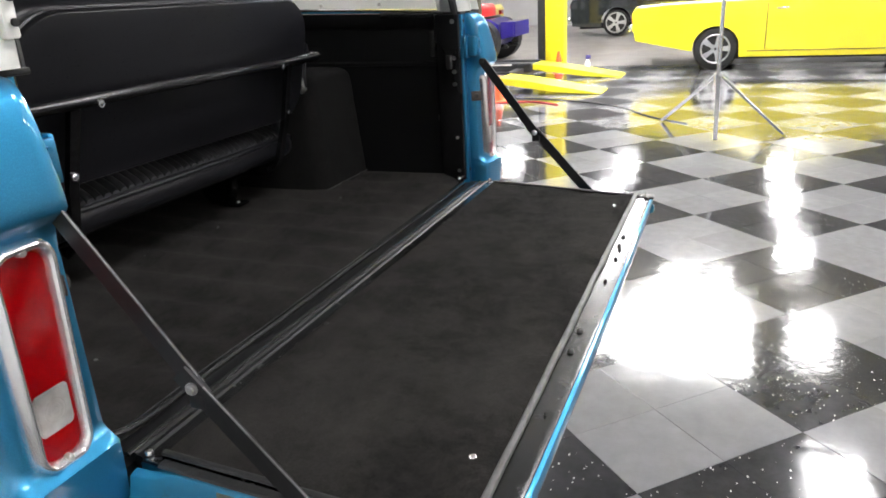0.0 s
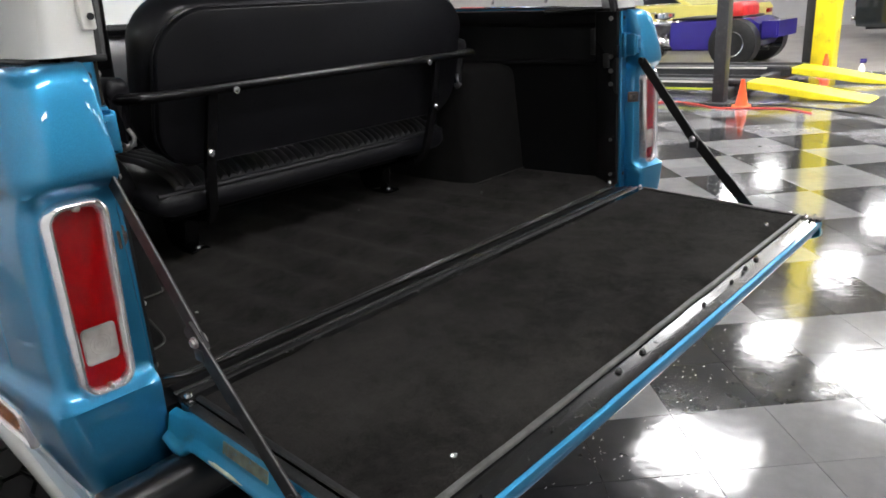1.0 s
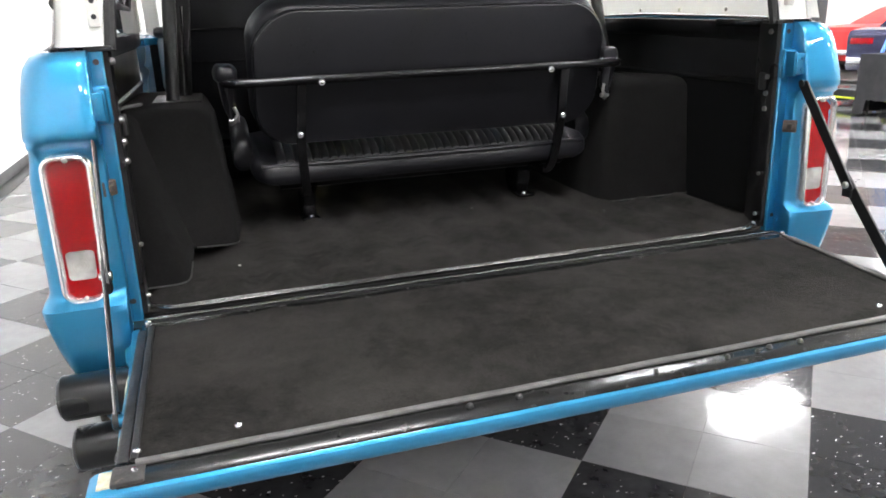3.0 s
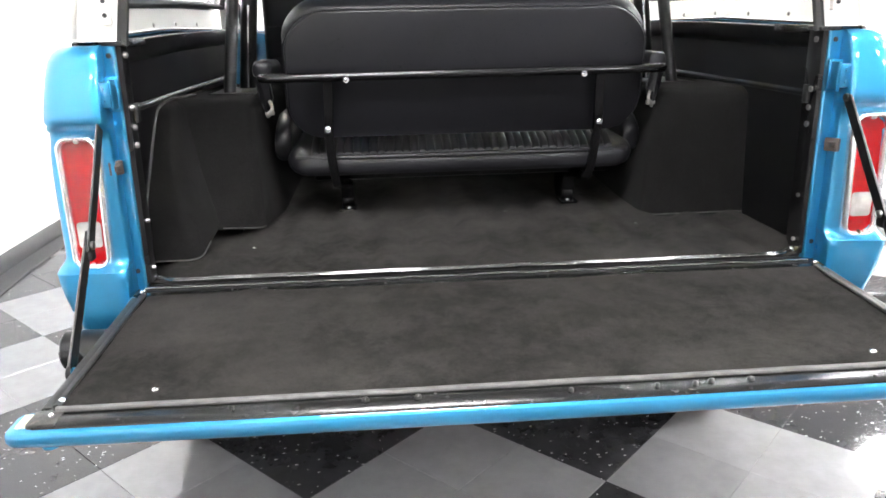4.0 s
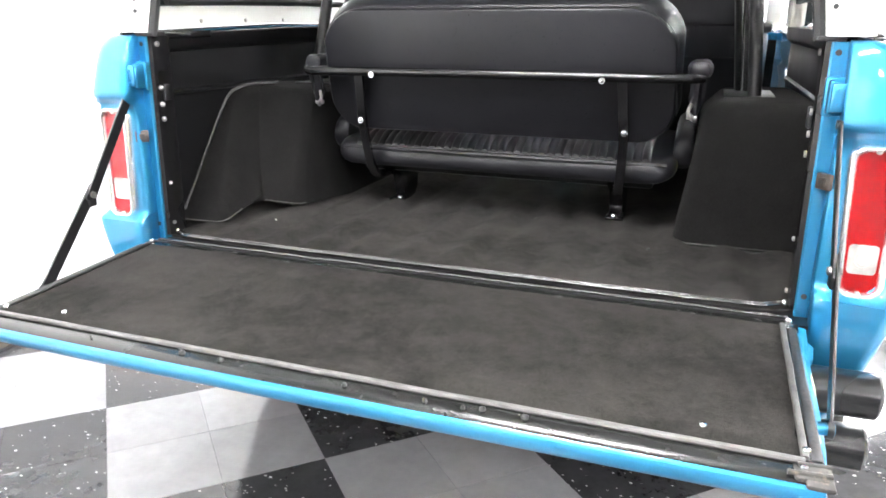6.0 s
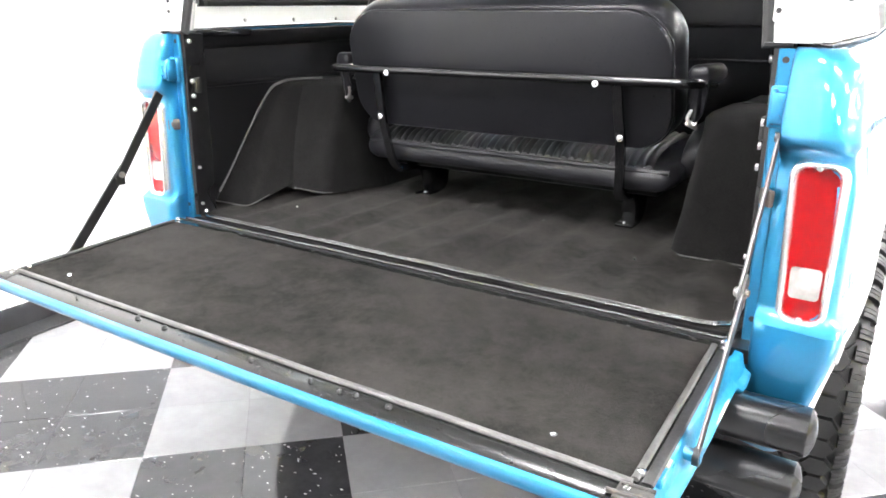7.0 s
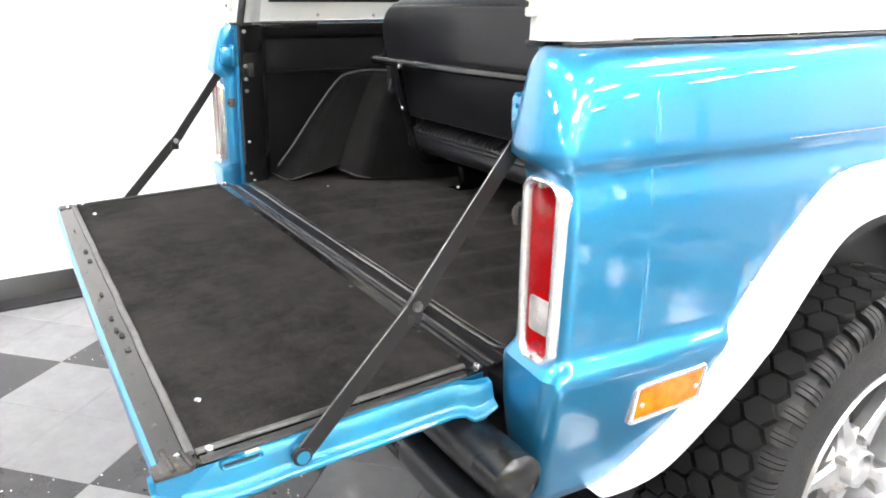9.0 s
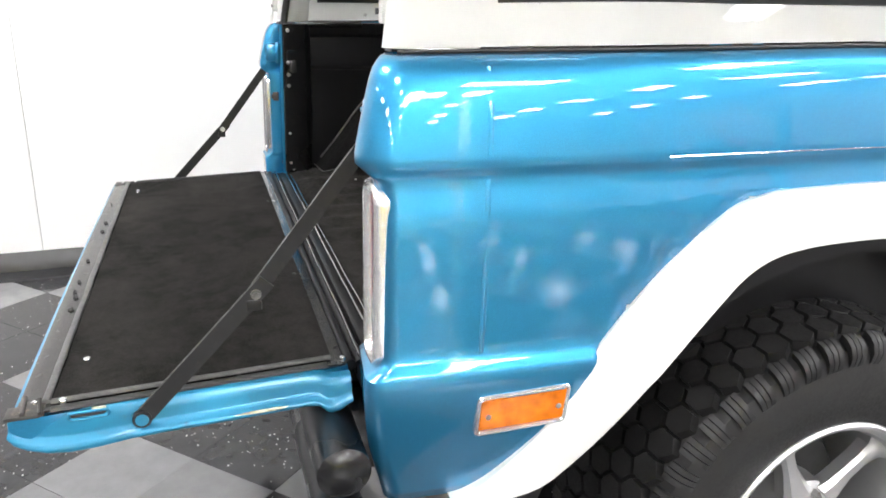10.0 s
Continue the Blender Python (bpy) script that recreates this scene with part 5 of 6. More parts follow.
part("windscreen", prismed([(2.33, 1.30), (2.335, 1.30), (2.125, 1.79), (2.12, 1.79)], "x", -0.72, 0.72), GLASS, truck)

# ---- front end, chassis, bumper ----
hd = bmesh.new()
sheet(hd, 12, 12, lambda u, v: (-0.80 + 1.60 * u, 2.36 + 1.06 * v, 1.255 - 0.03 * v + 0.03 * (1 - (2 * u - 1) ** 2)), (0, 0, -0.03))
part("bonnet", hd, BLUE, truck, "blue bonnet")
part("grille_panel", boxed((-0.80, 3.40, 0.72), (0.80, 3.46, 1.20), 0.02), WHITE, truck, "white grille panel")
for k in range(9):
    gr = boxed((-0.46, 3.458, 0.86 + k * 0.028), (0.46, 3.468, 0.874 + k * 0.028))
    part("grille_bar", gr, BLACK_SATIN, truck)
for s in (1, -1):
    part("headlight", lathe(bmesh.new(), [(3.45, 0.095), (3.475, 0.095), (3.48, 0.085), (3.472, 0.075), (3.478, 0.04), (3.48, 0.01)], 24, "y", (s * 0.61, 0, 0.98)), CHROME, truck)
    part("frame_rail", boxed((s * 0.42 - 0.04, 0.02, 0.52), (s * 0.42 + 0.04, 3.4, 0.64), 0.006), BLACK_SATIN, truck)
part("front_bumper", boxed((-0.85, 3.50, 0.55), (0.85, 3.58, 0.68), 0.02), BLACK_SATIN, truck)
part("firewall", boxed((-0.78, 2.36, 0.55), (0.78, 2.40, 1.25)), BLACK_SATIN, truck)
part("underbody", boxed((-0.60, 0.03, 0.64), (0.60, 2.36, 0.732)), BED_LINER, truck)
bumper = new("rear_bumper")
bumper.parent = truck
tagged(bumper, "black double-tube rear bumper")
for z, half in ((0.668, 0.850), (0.566, 0.842)):
    bm = bmesh.new()
    prof = [(-half - 0.007, 0.004), (-half - 0.005, 0.018), (-half, 0.033), (-half + 0.006, 0.040), (half - 0.006, 0.040), (half, 0.033), (half + 0.005, 0.018), (half + 0.007, 0.004)]
    lathe(bm, prof, 28, "x", (0, -0.060, z))
    part("tube", bm, TUBE_BLACK, bumper, "satin black bumper tube")
for s in (1, -1):
    part("upright", boxed((s * 0.60 - 0.012, -0.065, 0.50), (s * 0.60 + 0.012, 0.05, 0.672), 0.003), BLACK_PAINT, bumper)
    part("mount", boxed((s * 0.42 - 0.03, -0.03, 0.54), (s * 0.42 + 0.03, 0.12, 0.64), 0.004), BLACK_PAINT, bumper)
    part("skirt", boxed((s * 0.68 - 0.10, 0.05, 0.60), (s * 0.68 + 0.10, 0.07, 0.72), 0.004), BED_LINER, truck)
part("receiver_plate", prismed([(-0.72, 0.575), (-0.62, 0.595), (-0.62, 0.590), (-0.72, 0.570)], "y", -0.03, 0.05), ALLOY, bumper, "bright plate edge between the tubes")


# ---- wheels ----
def open_lathe(bm, profile, sides=72):
    """A turned skin with no end discs."""
    return rings(bm, [[(x, r * math.cos(2 * math.pi * k / sides), r * math.sin(2 * math.pi * k / sides)) for k in range(sides)] for x, r in profile], True, False)


def make_wheel():
    w = new("wheel")
    w.parent = truck
    tagged(w, "chunky all-terrain tyre on a polished five-spoke alloy wheel")
    R, WD = 0.412, 0.155
    ty = bmesh.new()
    prof = [(-WD + 0.015, 0.220), (-WD, 0.25), (-WD - 0.006, 0.31), (-WD - 0.002, 0.355), (-WD + 0.006, 0.379), (-WD + 0.024, 0.390), (0, 0.396), (WD - 0.024, 0.390), (WD - 0.006, 0.379), (WD + 0.002, 0.355), (WD + 0.006, 0.31), (WD, 0.25), (WD - 0.015, 0.220)]
    open_lathe(ty, prof, 96)
    td = bmesh.new()
    def block(cx, a, wid, lng, r0, r1):
        pts = [(math.cos(math.pi * k / 3) * wid, math.sin(math.pi * k / 3) * lng) for k in range(6)]
        lo, hi = [], []
        for px, pa in pts:
            for lst, r, f in ((lo, r0, 1.04), (hi, r1, 0.96)):
                x, ang = cx + px * f, a + pa * f / R
                drop = 0.016 * max(0.0, (abs(x) - 0.10) / 0.05) ** 2
                lst.append(td.verts.new((x, (r - drop) * math.cos(ang), (r - drop) * math.sin(ang))))
        td.faces.new(hi)
        for k in range(6):
            td.faces.new((lo[k], lo[(k + 1) % 6], hi[(k + 1) % 6], hi[k]))
    N = 50
    h = math.pi / N
    for k in range(N):
        a = 2 * h * k
        for cx, off in ((-0.100, 0), (-0.050, h), (0.0, 0), (0.050, h), (0.100, 0)):
            j = 1 + 0.05 * math.sin(k * 2.1 + cx * 30)
            block(cx, a + off + 0.004 * math.sin(k * 1.3), 0.0296 * j, 0.0262, 0.388, R - 0.001)
    for k in range(N):
        a = 2 * h * (k + 0.5)
        for sgn in (1, -1):
            # shoulder lugs that wrap over the edge, each with two sipes
            for d0, d1 in ((-0.041, -0.0150), (-0.0125, 0.0125), (0.0150, 0.041)):
                pts = [(sgn * x, r) for x, r in ((0.134, 0.4035), (0.146, 0.3985), (0.1565, 0.388), (0.1615, 0.372), (0.1600, 0.359))]
                lo = [[td.verts.new((x * 0.975, (r - 0.012) * math.cos(a + d), (r - 0.012) * math.sin(a + d))) for x, r in pts] for d in (d0, d1)]
                hi = [[td.verts.new((x, r * math.cos(a + d), r * math.sin(a + d))) for x, r in pts] for d in (d0 + 0.001, d1 - 0.001)]
                for i in range(4):
                    td.faces.new((hi[0][i], hi[0][i + 1], hi[1][i + 1], hi[1][i]))
                    td.faces.new((lo[0][i], lo[0][i + 1], hi[0][i + 1], hi[0][i]))
                    td.faces.new((lo[1][i], hi[1][i], hi[1][i + 1], lo[1][i + 1]))
                td.faces.new((lo[0][4], lo[1][4], hi[1][4], hi[0][4]))
                td.faces.new((lo[0][0], hi[0][0], hi[1][0], lo[1][0]))
    tagged(part("tread", td, RUBBER, w, "worn hexagonal tread blocks with deep grooves", angle=40), kind="stuff")
    part("tyre", ty, RUBBER, w, "black all-terrain tyre with blocky tread", angle=40)
    rim = bmesh.new()
    open_lathe(rim, [(0.138, 0.232), (0.148, 0.231), (0.153, 0.226), (0.151, 0.220), (0.142, 0.215), (0.136, 0.208), (0.10, 0.200), (0.02, 0.192), (-0.10, 0.192), (-0.14, 0.222), (-0.14, 0.232)], 72)
    part("rim", rim, RIM_SILVER, w, "polished alloy rim")
    face = bmesh.new()
    lathe(face, [(0.05, 0.078), (0.100, 0.078), (0.112, 0.062), (0.116, 0.050), (0.116, 0.036)], 40)
    part("hub", face, RIM_SILVER, w)
    for k in range(5):
        a = 2 * math.pi * k / 5 + 0.3
        c, s_ = math.cos(a), math.sin(a)
        face = bmesh.new()
        loops = []
        for r, half, x in ((0.060, 0.034, 0.112), (0.085, 0.024, 0.110), (0.12, 0.016, 0.107), (0.16, 0.015, 0.108), (0.188, 0.024, 0.112), (0.205, 0.048, 0.118)):
            loops.append([(x + dx, r * c - h * s_, r * s_ + h * c) for dx, h in ((-0.028, -half), (-0.004, -half), (0.004, -half * 0.6), (0.004, half * 0.6), (-0.004, half), (-0.028, half))])
        rings(face, loops)
        part("spoke", face, RIM_SILVER, w)
    cap = lathe(bmesh.new(), [(0.09, 0.042), (0.134, 0.041), (0.139, 0.038), (0.138, 0.033), (0.124, 0.031), (0.122, 0.004)], 28)
    part("hub_cap", cap, RIM_SILVER, w)
    for k in range(5):
        a = 2 * math.pi * (k + 0.5) / 5 + 0.3
        nut = lathe(bmesh.new(), [(0.09, 0.011), (0.122, 0.011), (0.130, 0.006)], 6, "x", (0, 0.056 * math.cos(a), 0.056 * math.sin(a)))
        part("lug_nut", nut, STEEL, w)
    part("brake_drum", lathe(bmesh.new(), [(-0.06, 0.15), (0.02, 0.15), (0.035, 0.14), (0.04, 0.05)], 32), DARK_STEEL, w)
    return w


wheel = make_wheel()
wheel.matrix_basis = pose(0.752, 0.815, 0.4125, 25, 0, 0)
for x, y, turn in ((0.752, 3.14, 0), (-0.738, 0.815, 180), (-0.738, 3.14, 180)):
    copy_thing(wheel, pose(x, y, 0.4125, 12, 0, turn))
part("rear_axle", tubed([(-0.62, 0.80, 0.405), (0.62, 0.80, 0.405)], 0.05, 14), BLACK_SATIN, truck)
part("front_axle", tubed([(-0.62, 3.14, 0.405), (0.62, 3.14, 0.405)], 0.05, 14), BLACK_SATIN, truck)


# ---- the shop behind: parked cars, a four-post lift, stands and tools ----
def arch(cy, cz, r, n=9):
    return [(cy + r * math.cos(math.pi * k / n), cz + r * math.sin(math.pi * k / n)) for k in range(n + 1)]


def parked_car(name, label, paint, at, turn, length=4.9, half=0.93, deck=0.98, sill=0.24, roof=1.34, nose=0.90, tyre=0.335, cabin=(0.30, 0.36, 0.66, 0.78), lift_tail=0.0, gap=0.055, rim=1.0):
    """A whole car; its tail lies at y = 0 and its nose at y = -length of its own frame."""
    car = thing(name, label, "car", at, turn)
    L = length
    yr, yf = -0.245 * L, -0.80 * L
    a = tyre + gap
    out = [(-0.02, sill + 0.22 + lift_tail), (-0.06, sill + 0.04 + lift_tail), (-0.30, sill + 0.02 + 0.85 * lift_tail)]
    out += [(yr + a, sill + 0.4 * lift_tail)] + [(y, max(z, sill + (0.4 * lift_tail if y > yr + 0.1 else 0))) for y, z in arch(yr, tyre, a)][1:-1] + [(yr - a, sill)]
    out += [(yf + a, sill)] + [(y, max(z, sill)) for y, z in arch(yf, tyre, a)][1:-1] + [(yf - a, sill)]
    out += [(-L + 0.10, sill + 0.04), (-L, sill + 0.22), (-L + 0.02, nose - 0.14), (-L + 0.10, nose - 0.03), (-L + 0.5, nose), (-0.70 * L, nose + 0.04), (-cabin[2] * L, deck + 0.01)]
    out += [(-cabin[0] * L, deck + 0.02), (-0.10 * L, deck), (-0.06, deck - 0.03), (0.0, deck - 0.12)]
    bm = bmesh.new()
    loops = []
    cz = (sill + deck) / 2
    for x in (-1, -0.985, -0.94, -0.5, 0, 0.5, 0.94, 0.985, 1):
        f = 1.0 - (0.06 if abs(x) == 1 else 0.018 if abs(x) > 0.98 else 0.0)
        loops.append([(half * x, y * (1 if abs(y) < 0.3 or abs(y) > L - 0.3 else 1), cz + (z - cz) * (f if z > cz else 1.0)) for y, z in out])
    rings(bm, loops)
    body = part("body", bm, paint, car, "glossy painted body", angle=25)
    g = bmesh.new()
    c0, c1, c2 = (-c * L for c in cabin[:3])
    def ring(z, ya, yb, hw):
        return [(-hw, ya, z), (hw, ya, z), (hw, yb, z), (-hw, yb, z)]
    rings(g, [ring(deck - 0.01, c0 + 0.30, c2 - 0.12, half - 0.06), ring(deck + 0.05, c0 + 0.22, c2 - 0.06, half - 0.08), ring(roof - 0.06, c1, c2 + 0.30, half - 0.22), ring(roof, c1 - 0.12, c2 + 0.42, half - 0.30)])
    bmesh.ops.bevel(g, geom=list(g.edges), offset=0.02, segments=2, affect="EDGES")
    part("cabin", g, paint, car)
    for s in (-1, 1):
        wn = bmesh.new()
        x0, x1 = half - 0.076, half - 0.20
        vs = [wn.verts.new(p) for p in ((s * (x0 + 0.002), c0 + 0.02, deck + 0.07), (s * (x0 + 0.002), c2 + 0.02, deck + 0.07), (s * (x1 + 0.004), c2 + 0.30, roof - 0.08), (s * (x1 + 0.004), c1 - 0.10, roof - 0.08))]
        wn.faces.new(vs)
        r = bmesh.ops.extrude_face_region(wn, geom=wn.faces[:])
        for v in [e for e in r["geom"] if isinstance(e, bmesh.types.BMVert)]:
            v.co.x += s * 0.006
        part("side_window", wn, BLACK_CAR, car, "dark side window")
        part("sill_trim", boxed((s * half - 0.010, yf + a + 0.1, sill + 0.075), (s * half + 0.003, yr - a - 0.1, sill + 0.084), 0.002), RUBBER_SEAL, car)
        part("door_gap", boxed((s * half - 0.010, -0.38 * L - 0.004, sill + 0.10), (s * half + 0.002, -0.38 * L + 0.004, deck - 0.06), 0.001), RUBBER_SEAL, car)
        part("door_handle", boxed((s * half - 0.004, -0.42 * L - 0.08, deck - 0.14), (s * half + 0.022, -0.42 * L + 0.08, deck - 0.115), 0.008), CHROME, car)
        part("window_trim", boxed((s * (half - 0.074) - 0.01, c2 - 0.02, deck + 0.045), (s * (half - 0.074) + 0.012, c0 + 0.05, deck + 0.062), 0.004), CHROME, car)
        part("tail_lamp", boxed((s * (half - 0.42), -0.06, deck - 0.26), (s * (half - 0.05), 0.012, deck - 0.16), 0.01), LENS_RED, car, "red tail lamp")
        part("headlamp", lathe(bmesh.new(), [(-L + 0.05, 0.09), (-L - 0.012, 0.09), (-L - 0.016, 0.07), (-L - 0.01, 0.02)], 20, "y", (s * (half - 0.2), 0, nose - 0.16)), CHROME, car, "round headlamp")
    for y, w, up in ((0.02, half - 0.03, lift_tail), (-L - 0.05, half - 0.03, 0.0)):
        part("bumper", boxed((-w, y - 0.04, sill + 0.16 + up), (w, y + 0.05, sill + 0.27 + up), 0.03, 3), CHROME, car, "chrome bumper")
    part("grille", boxed((-half + 0.34, -L - 0.012, nose - 0.24), (half - 0.34, -L + 0.05, nose - 0.09), 0.01), BLACK_SATIN, car)
    part("floor_pan", boxed((-half + 0.12, -L + 0.3, sill - 0.04), (half - 0.12, -0.25 - 3.2 * lift_tail, sill + 0.1)), BLACK_SATIN, car)
    first = None
    for y in (yr, yf):
        for s in (1, -1):
            w = new("wheel")
            w.parent = car
            w.matrix_basis = pose(s * (half - 0.13), y, tyre, 0, 0, 0 if s > 0 else 180)
            if first is None:
                part("tyre", lathe(bmesh.new(), [(-0.10, 0.24 * rim), (-0.11, tyre - 0.05), (-0.09, tyre - 0.01), (-0.06, tyre), (0.06, tyre), (0.09, tyre - 0.01), (0.11, tyre - 0.05), (0.10, 0.24 * rim)], 40), RUBBER, w)
                rm = lathe(bmesh.new(), [(x, r * rim) for x, r in ((-0.02, 0.25), (0.085, 0.25), (0.112, 0.262), (0.118, 0.250), (0.10, 0.232), (0.04, 0.22), (0.04, 0.02))], 40)
                for k in range(5):
                    an = 2 * math.pi * k / 5
                    rings(rm, [[(x, r * math.cos(an) - h * math.sin(an), r * math.sin(an) + h * math.cos(an)) for x, h in ((0.03, -hw), (0.115, -hw * 0.8), (0.115, hw * 0.8), (0.03, hw))] for r, hw in ((0.02 * rim, 0.05 * rim), (0.10 * rim, 0.040 * rim), (0.236 * rim, 0.062 * rim))])
                part("rim", rm, RIM_SILVER, w, "five-spoke alloy rim")
                first = w
            else:
                for o in first.children:
                    c = o.copy()
                    scene.collection.objects.link(c)
                    c.parent = w
    return car


parked_car("yellow_car", "bright yellow classic muscle car parked on the tiles", YELLOW_PAINT, (11.15, 0.82, 0.003), 0, sill=0.20, tyre=0.315, gap=0.012, rim=0.80, lift_tail=0.22)
parked_car("pale_yellow_car", "pale yellow classic coupe parked behind the lift", PALE_YELLOW, (16.1, 4.9, 0.003), 180, deck=0.99, roof=1.36)
parked_car("black_car", "black classic car parked far back", BLACK_CAR, (19.2, 3.6, 0.003), 8, 4.8)
parked_car("silver_van", "silver grey car parked at the back", SILVER_CAR, (21.8, 2.4, 0.003), 0, 4.7, 0.95, 1.10, 0.28, 1.75, 1.02, 0.36)
parked_car("red_car", "red classic car parked at the far end", RED_PAINT, (12.0, 10.8, 0.003), 90, 4.6)
parked_car("dark_blue_car", "dark navy blue car parked near the end wall", NAVY_CAR, (10.4, 7.9, 0.003), 110, 4.3)


# four-post lift with a hot rod on it
lift = thing("car_lift", "dark grey four-post car lift with yellow ramps", "car lift")
for x in (7.55, 10.98):
    for y in (2.38, 6.9):
        p = bmesh.new()
        box(p, (x - 0.07, y - 0.07, 0.0), (x + 0.07, y + 0.07, 2.25), 0.008)
        box(p, (x - 0.16, y - 0.16, 0.0), (x + 0.16, y + 0.16, 0.015), 0.003)
        part("post", p, GREY_LIFT, lift, "dark grey steel post")
for x0, x1 in ((7.85, 8.38), (9.55, 10.08)):
    r = bmesh.new()
    box(r, (x0, 2.20, 0.10), (x1, 7.0, 0.20), 0.006)
    box(r, (x0 - 0.03, 2.20, 0.19), (x0 + 0.01, 7.0, 0.235), 0.004)
    box(r, (x1 - 0.01, 2.20, 0.19), (x1 + 0.03, 7.0, 0.235), 0.004)
    part("runway", r, GREY_LIFT, lift, "grey steel runway")
    if x0 < 9:
        part("runway_stripe", boxed((x0 - 0.036, 2.4, 0.115), (x0 - 0.002, 6.8, 0.135)), LIME, lift, "lime yellow edge stripe")
    part("runway_light", boxed((x0 - 0.040, 2.5, 0.20), (x0 - 0.031, 6.2, 0.225)), CREAM, lift, "white edge strip")
    part("ramp", prismed([(0.86, 0.006), (0.90, 0.020), (1.85, 0.180), (2.18, 0.215), (2.18, 0.135), (1.4, 0.03), (0.90, 0.006)], "x", x0, x1, 0.006), SAFETY_YELLOW, lift, "yellow approach ramp")
for y in (2.38, 6.9):
    part("crossbeam", boxed((7.62, y - 0.06, 0.04), (10.91, y + 0.06, 0.16), 0.008), GREY_LIFT, lift)

rod = thing("hot_rod", "violet-blue open hot rod with exposed chrome engine behind the lift", "car", (3.36, 1.39, 0))
BZ = 0.004
tub = [(2.02, BZ + 0.42), (2.10, BZ + 0.32), (2.9, BZ + 0.28), (3.55, BZ + 0.28), (3.62, BZ + 0.40), (3.60, BZ + 0.76), (3.2, BZ + 0.82), (2.7, BZ + 0.80), (2.2, BZ + 0.80), (2.04, BZ + 0.70)]
part("body", prismed(tub, "x", 8.42, 9.50, 0.05), VIOLET_BLUE, rod, "violet-blue body tub")
part("bed", prismed([(1.72, BZ + 0.48), (2.00, BZ + 0.44), (2.00, BZ + 0.74), (1.72, BZ + 0.74)], "x", 8.45, 9.47, 0.03), VIOLET_BLUE, rod)
part("seat", boxed((8.52, 2.35, BZ + 0.74), (9.40, 2.75, BZ + 1.06), 0.08, 3), RED_PAINT, rod, "red upholstered seat")
part("cowl_trim", boxed((8.40, 2.30, BZ + 0.80), (9.52, 3.55, BZ + 0.84), 0.015), BLACK_SATIN, rod)
for x in (8.62, 9.30):
    part("frame_rail", boxed((x - 0.03, 1.9, BZ + 0.26), (x + 0.03, 4.75, BZ + 0.34), 0.008), BLACK_PAINT, rod)
part("engine_block", boxed((8.74, 3.66, BZ + 0.32), (9.18, 4.25, BZ + 0.72), 0.04), DARK_STEEL, rod)
for s in (-1, 1):
    part("valve_cover", boxed((8.96 + s * 0.17 - 0.07, 3.70, BZ + 0.70), (8.96 + s * 0.17 + 0.07, 4.22, BZ + 0.79), 0.03), CHROME, rod)
    hp = bmesh.new()
    for k in range(4):
        tube(hp, smooth_line([(8.96 + s * 0.22, 3.76 + k * 0.14, BZ + 0.58), (8.96 + s * 0.40, 3.74 + k * 0.12, BZ + 0.50), (8.96 + s * 0.46, 3.5 + k * 0.04, BZ + 0.36)], 4), 0.022, 8)
    part("exhaust_header", hp, CHROME, rod, "chrome exhaust header")
    fn = bmesh.new()
    rings(fn, [[(8.96 + s * 0.62 + u, 4.52 + 0.40 * math.cos(a), BZ + 0.36 + 0.40 * math.sin(a)) for u in (-0.11, 0.11)] + [(8.96 + s * 0.62 + u, 4.52 + 0.375 * math.cos(a), BZ + 0.36 + 0.375 * math.sin(a)) for u in (0.11, -0.11)] for a in (radians(20 + 130 * k / 12) for k in range(13))])
    part("front_fender", fn, VIOLET_BLUE, rod, "violet-blue cycle fender")
    part("headlight", lathe(bmesh.new(), [(4.58, 0.03), (4.62, 0.09), (4.72, 0.10), (4.74, 0.09), (4.735, 0.03)], 20, "y", (8.96 + s * 0.36, 0, BZ + 0.66)), CHROME, rod)
part("air_cleaner", lathe(bmesh.new(), [(BZ + 0.80, 0.05), (BZ + 0.84, 0.19), (BZ + 0.92, 0.19), (BZ + 0.94, 0.05)], 28, "z", (8.96, 3.96, 0)), CHROME, rod)
part("grille_shell", prismed(rounded(0.50, 0.52, 0.14, 5, 8.96, BZ + 0.58), "y", 4.46, 4.62, 0.02), CHROME, rod, "chrome grille shell")
part("grille_mesh", prismed(rounded(0.38, 0.40, 0.10, 5, 8.96, BZ + 0.58), "y", 4.61, 4.63, 0.004), BLACK_SATIN, rod)
part("front_axle", tubed([(8.32, 4.52, BZ + 0.34), (9.60, 4.52, BZ + 0.34)], 0.03, 10), CHROME, rod)
for y, r, wd in ((2.36, 0.40, 0.16), (4.52, 0.335, 0.10)):
    for s in (-1, 1):
        w = new("wheel")
        w.parent = rod
        w.matrix_basis = pose(8.96 + s * 0.70, y, BZ + r, 0, 0, 0 if s > 0 else 180)
        part("tyre", lathe(bmesh.new(), [(-wd, 0.20), (-wd - 0.01, r - 0.08), (-wd + 0.03, r), (wd - 0.03, r), (wd + 0.01, r - 0.08), (wd, 0.20)], 40), RUBBER, w)
        part("rim", lathe(bmesh.new(), [(0.0, 0.205), (wd - 0.01, 0.205), (wd + 0.004, 0.212), (wd, 0.195), (0.05, 0.17), (0.03, 0.06), (0.07, 0.05), (0.07, 0.01)], 36), CHROME, w, "bright dished rim")

col = thing("safety_column", "yellow painted square steel column", "column", (10.85, 2.12, 0))
part("shaft", boxed((-0.15, -0.15, 0), (0.15, 0.15, CEILING), 0.015), SAFETY_YELLOW, col)
part("base_plate", boxed((-0.2, -0.2, 0), (0.2, 0.2, 0.02), 0.004), SAFETY_YELLOW, col)


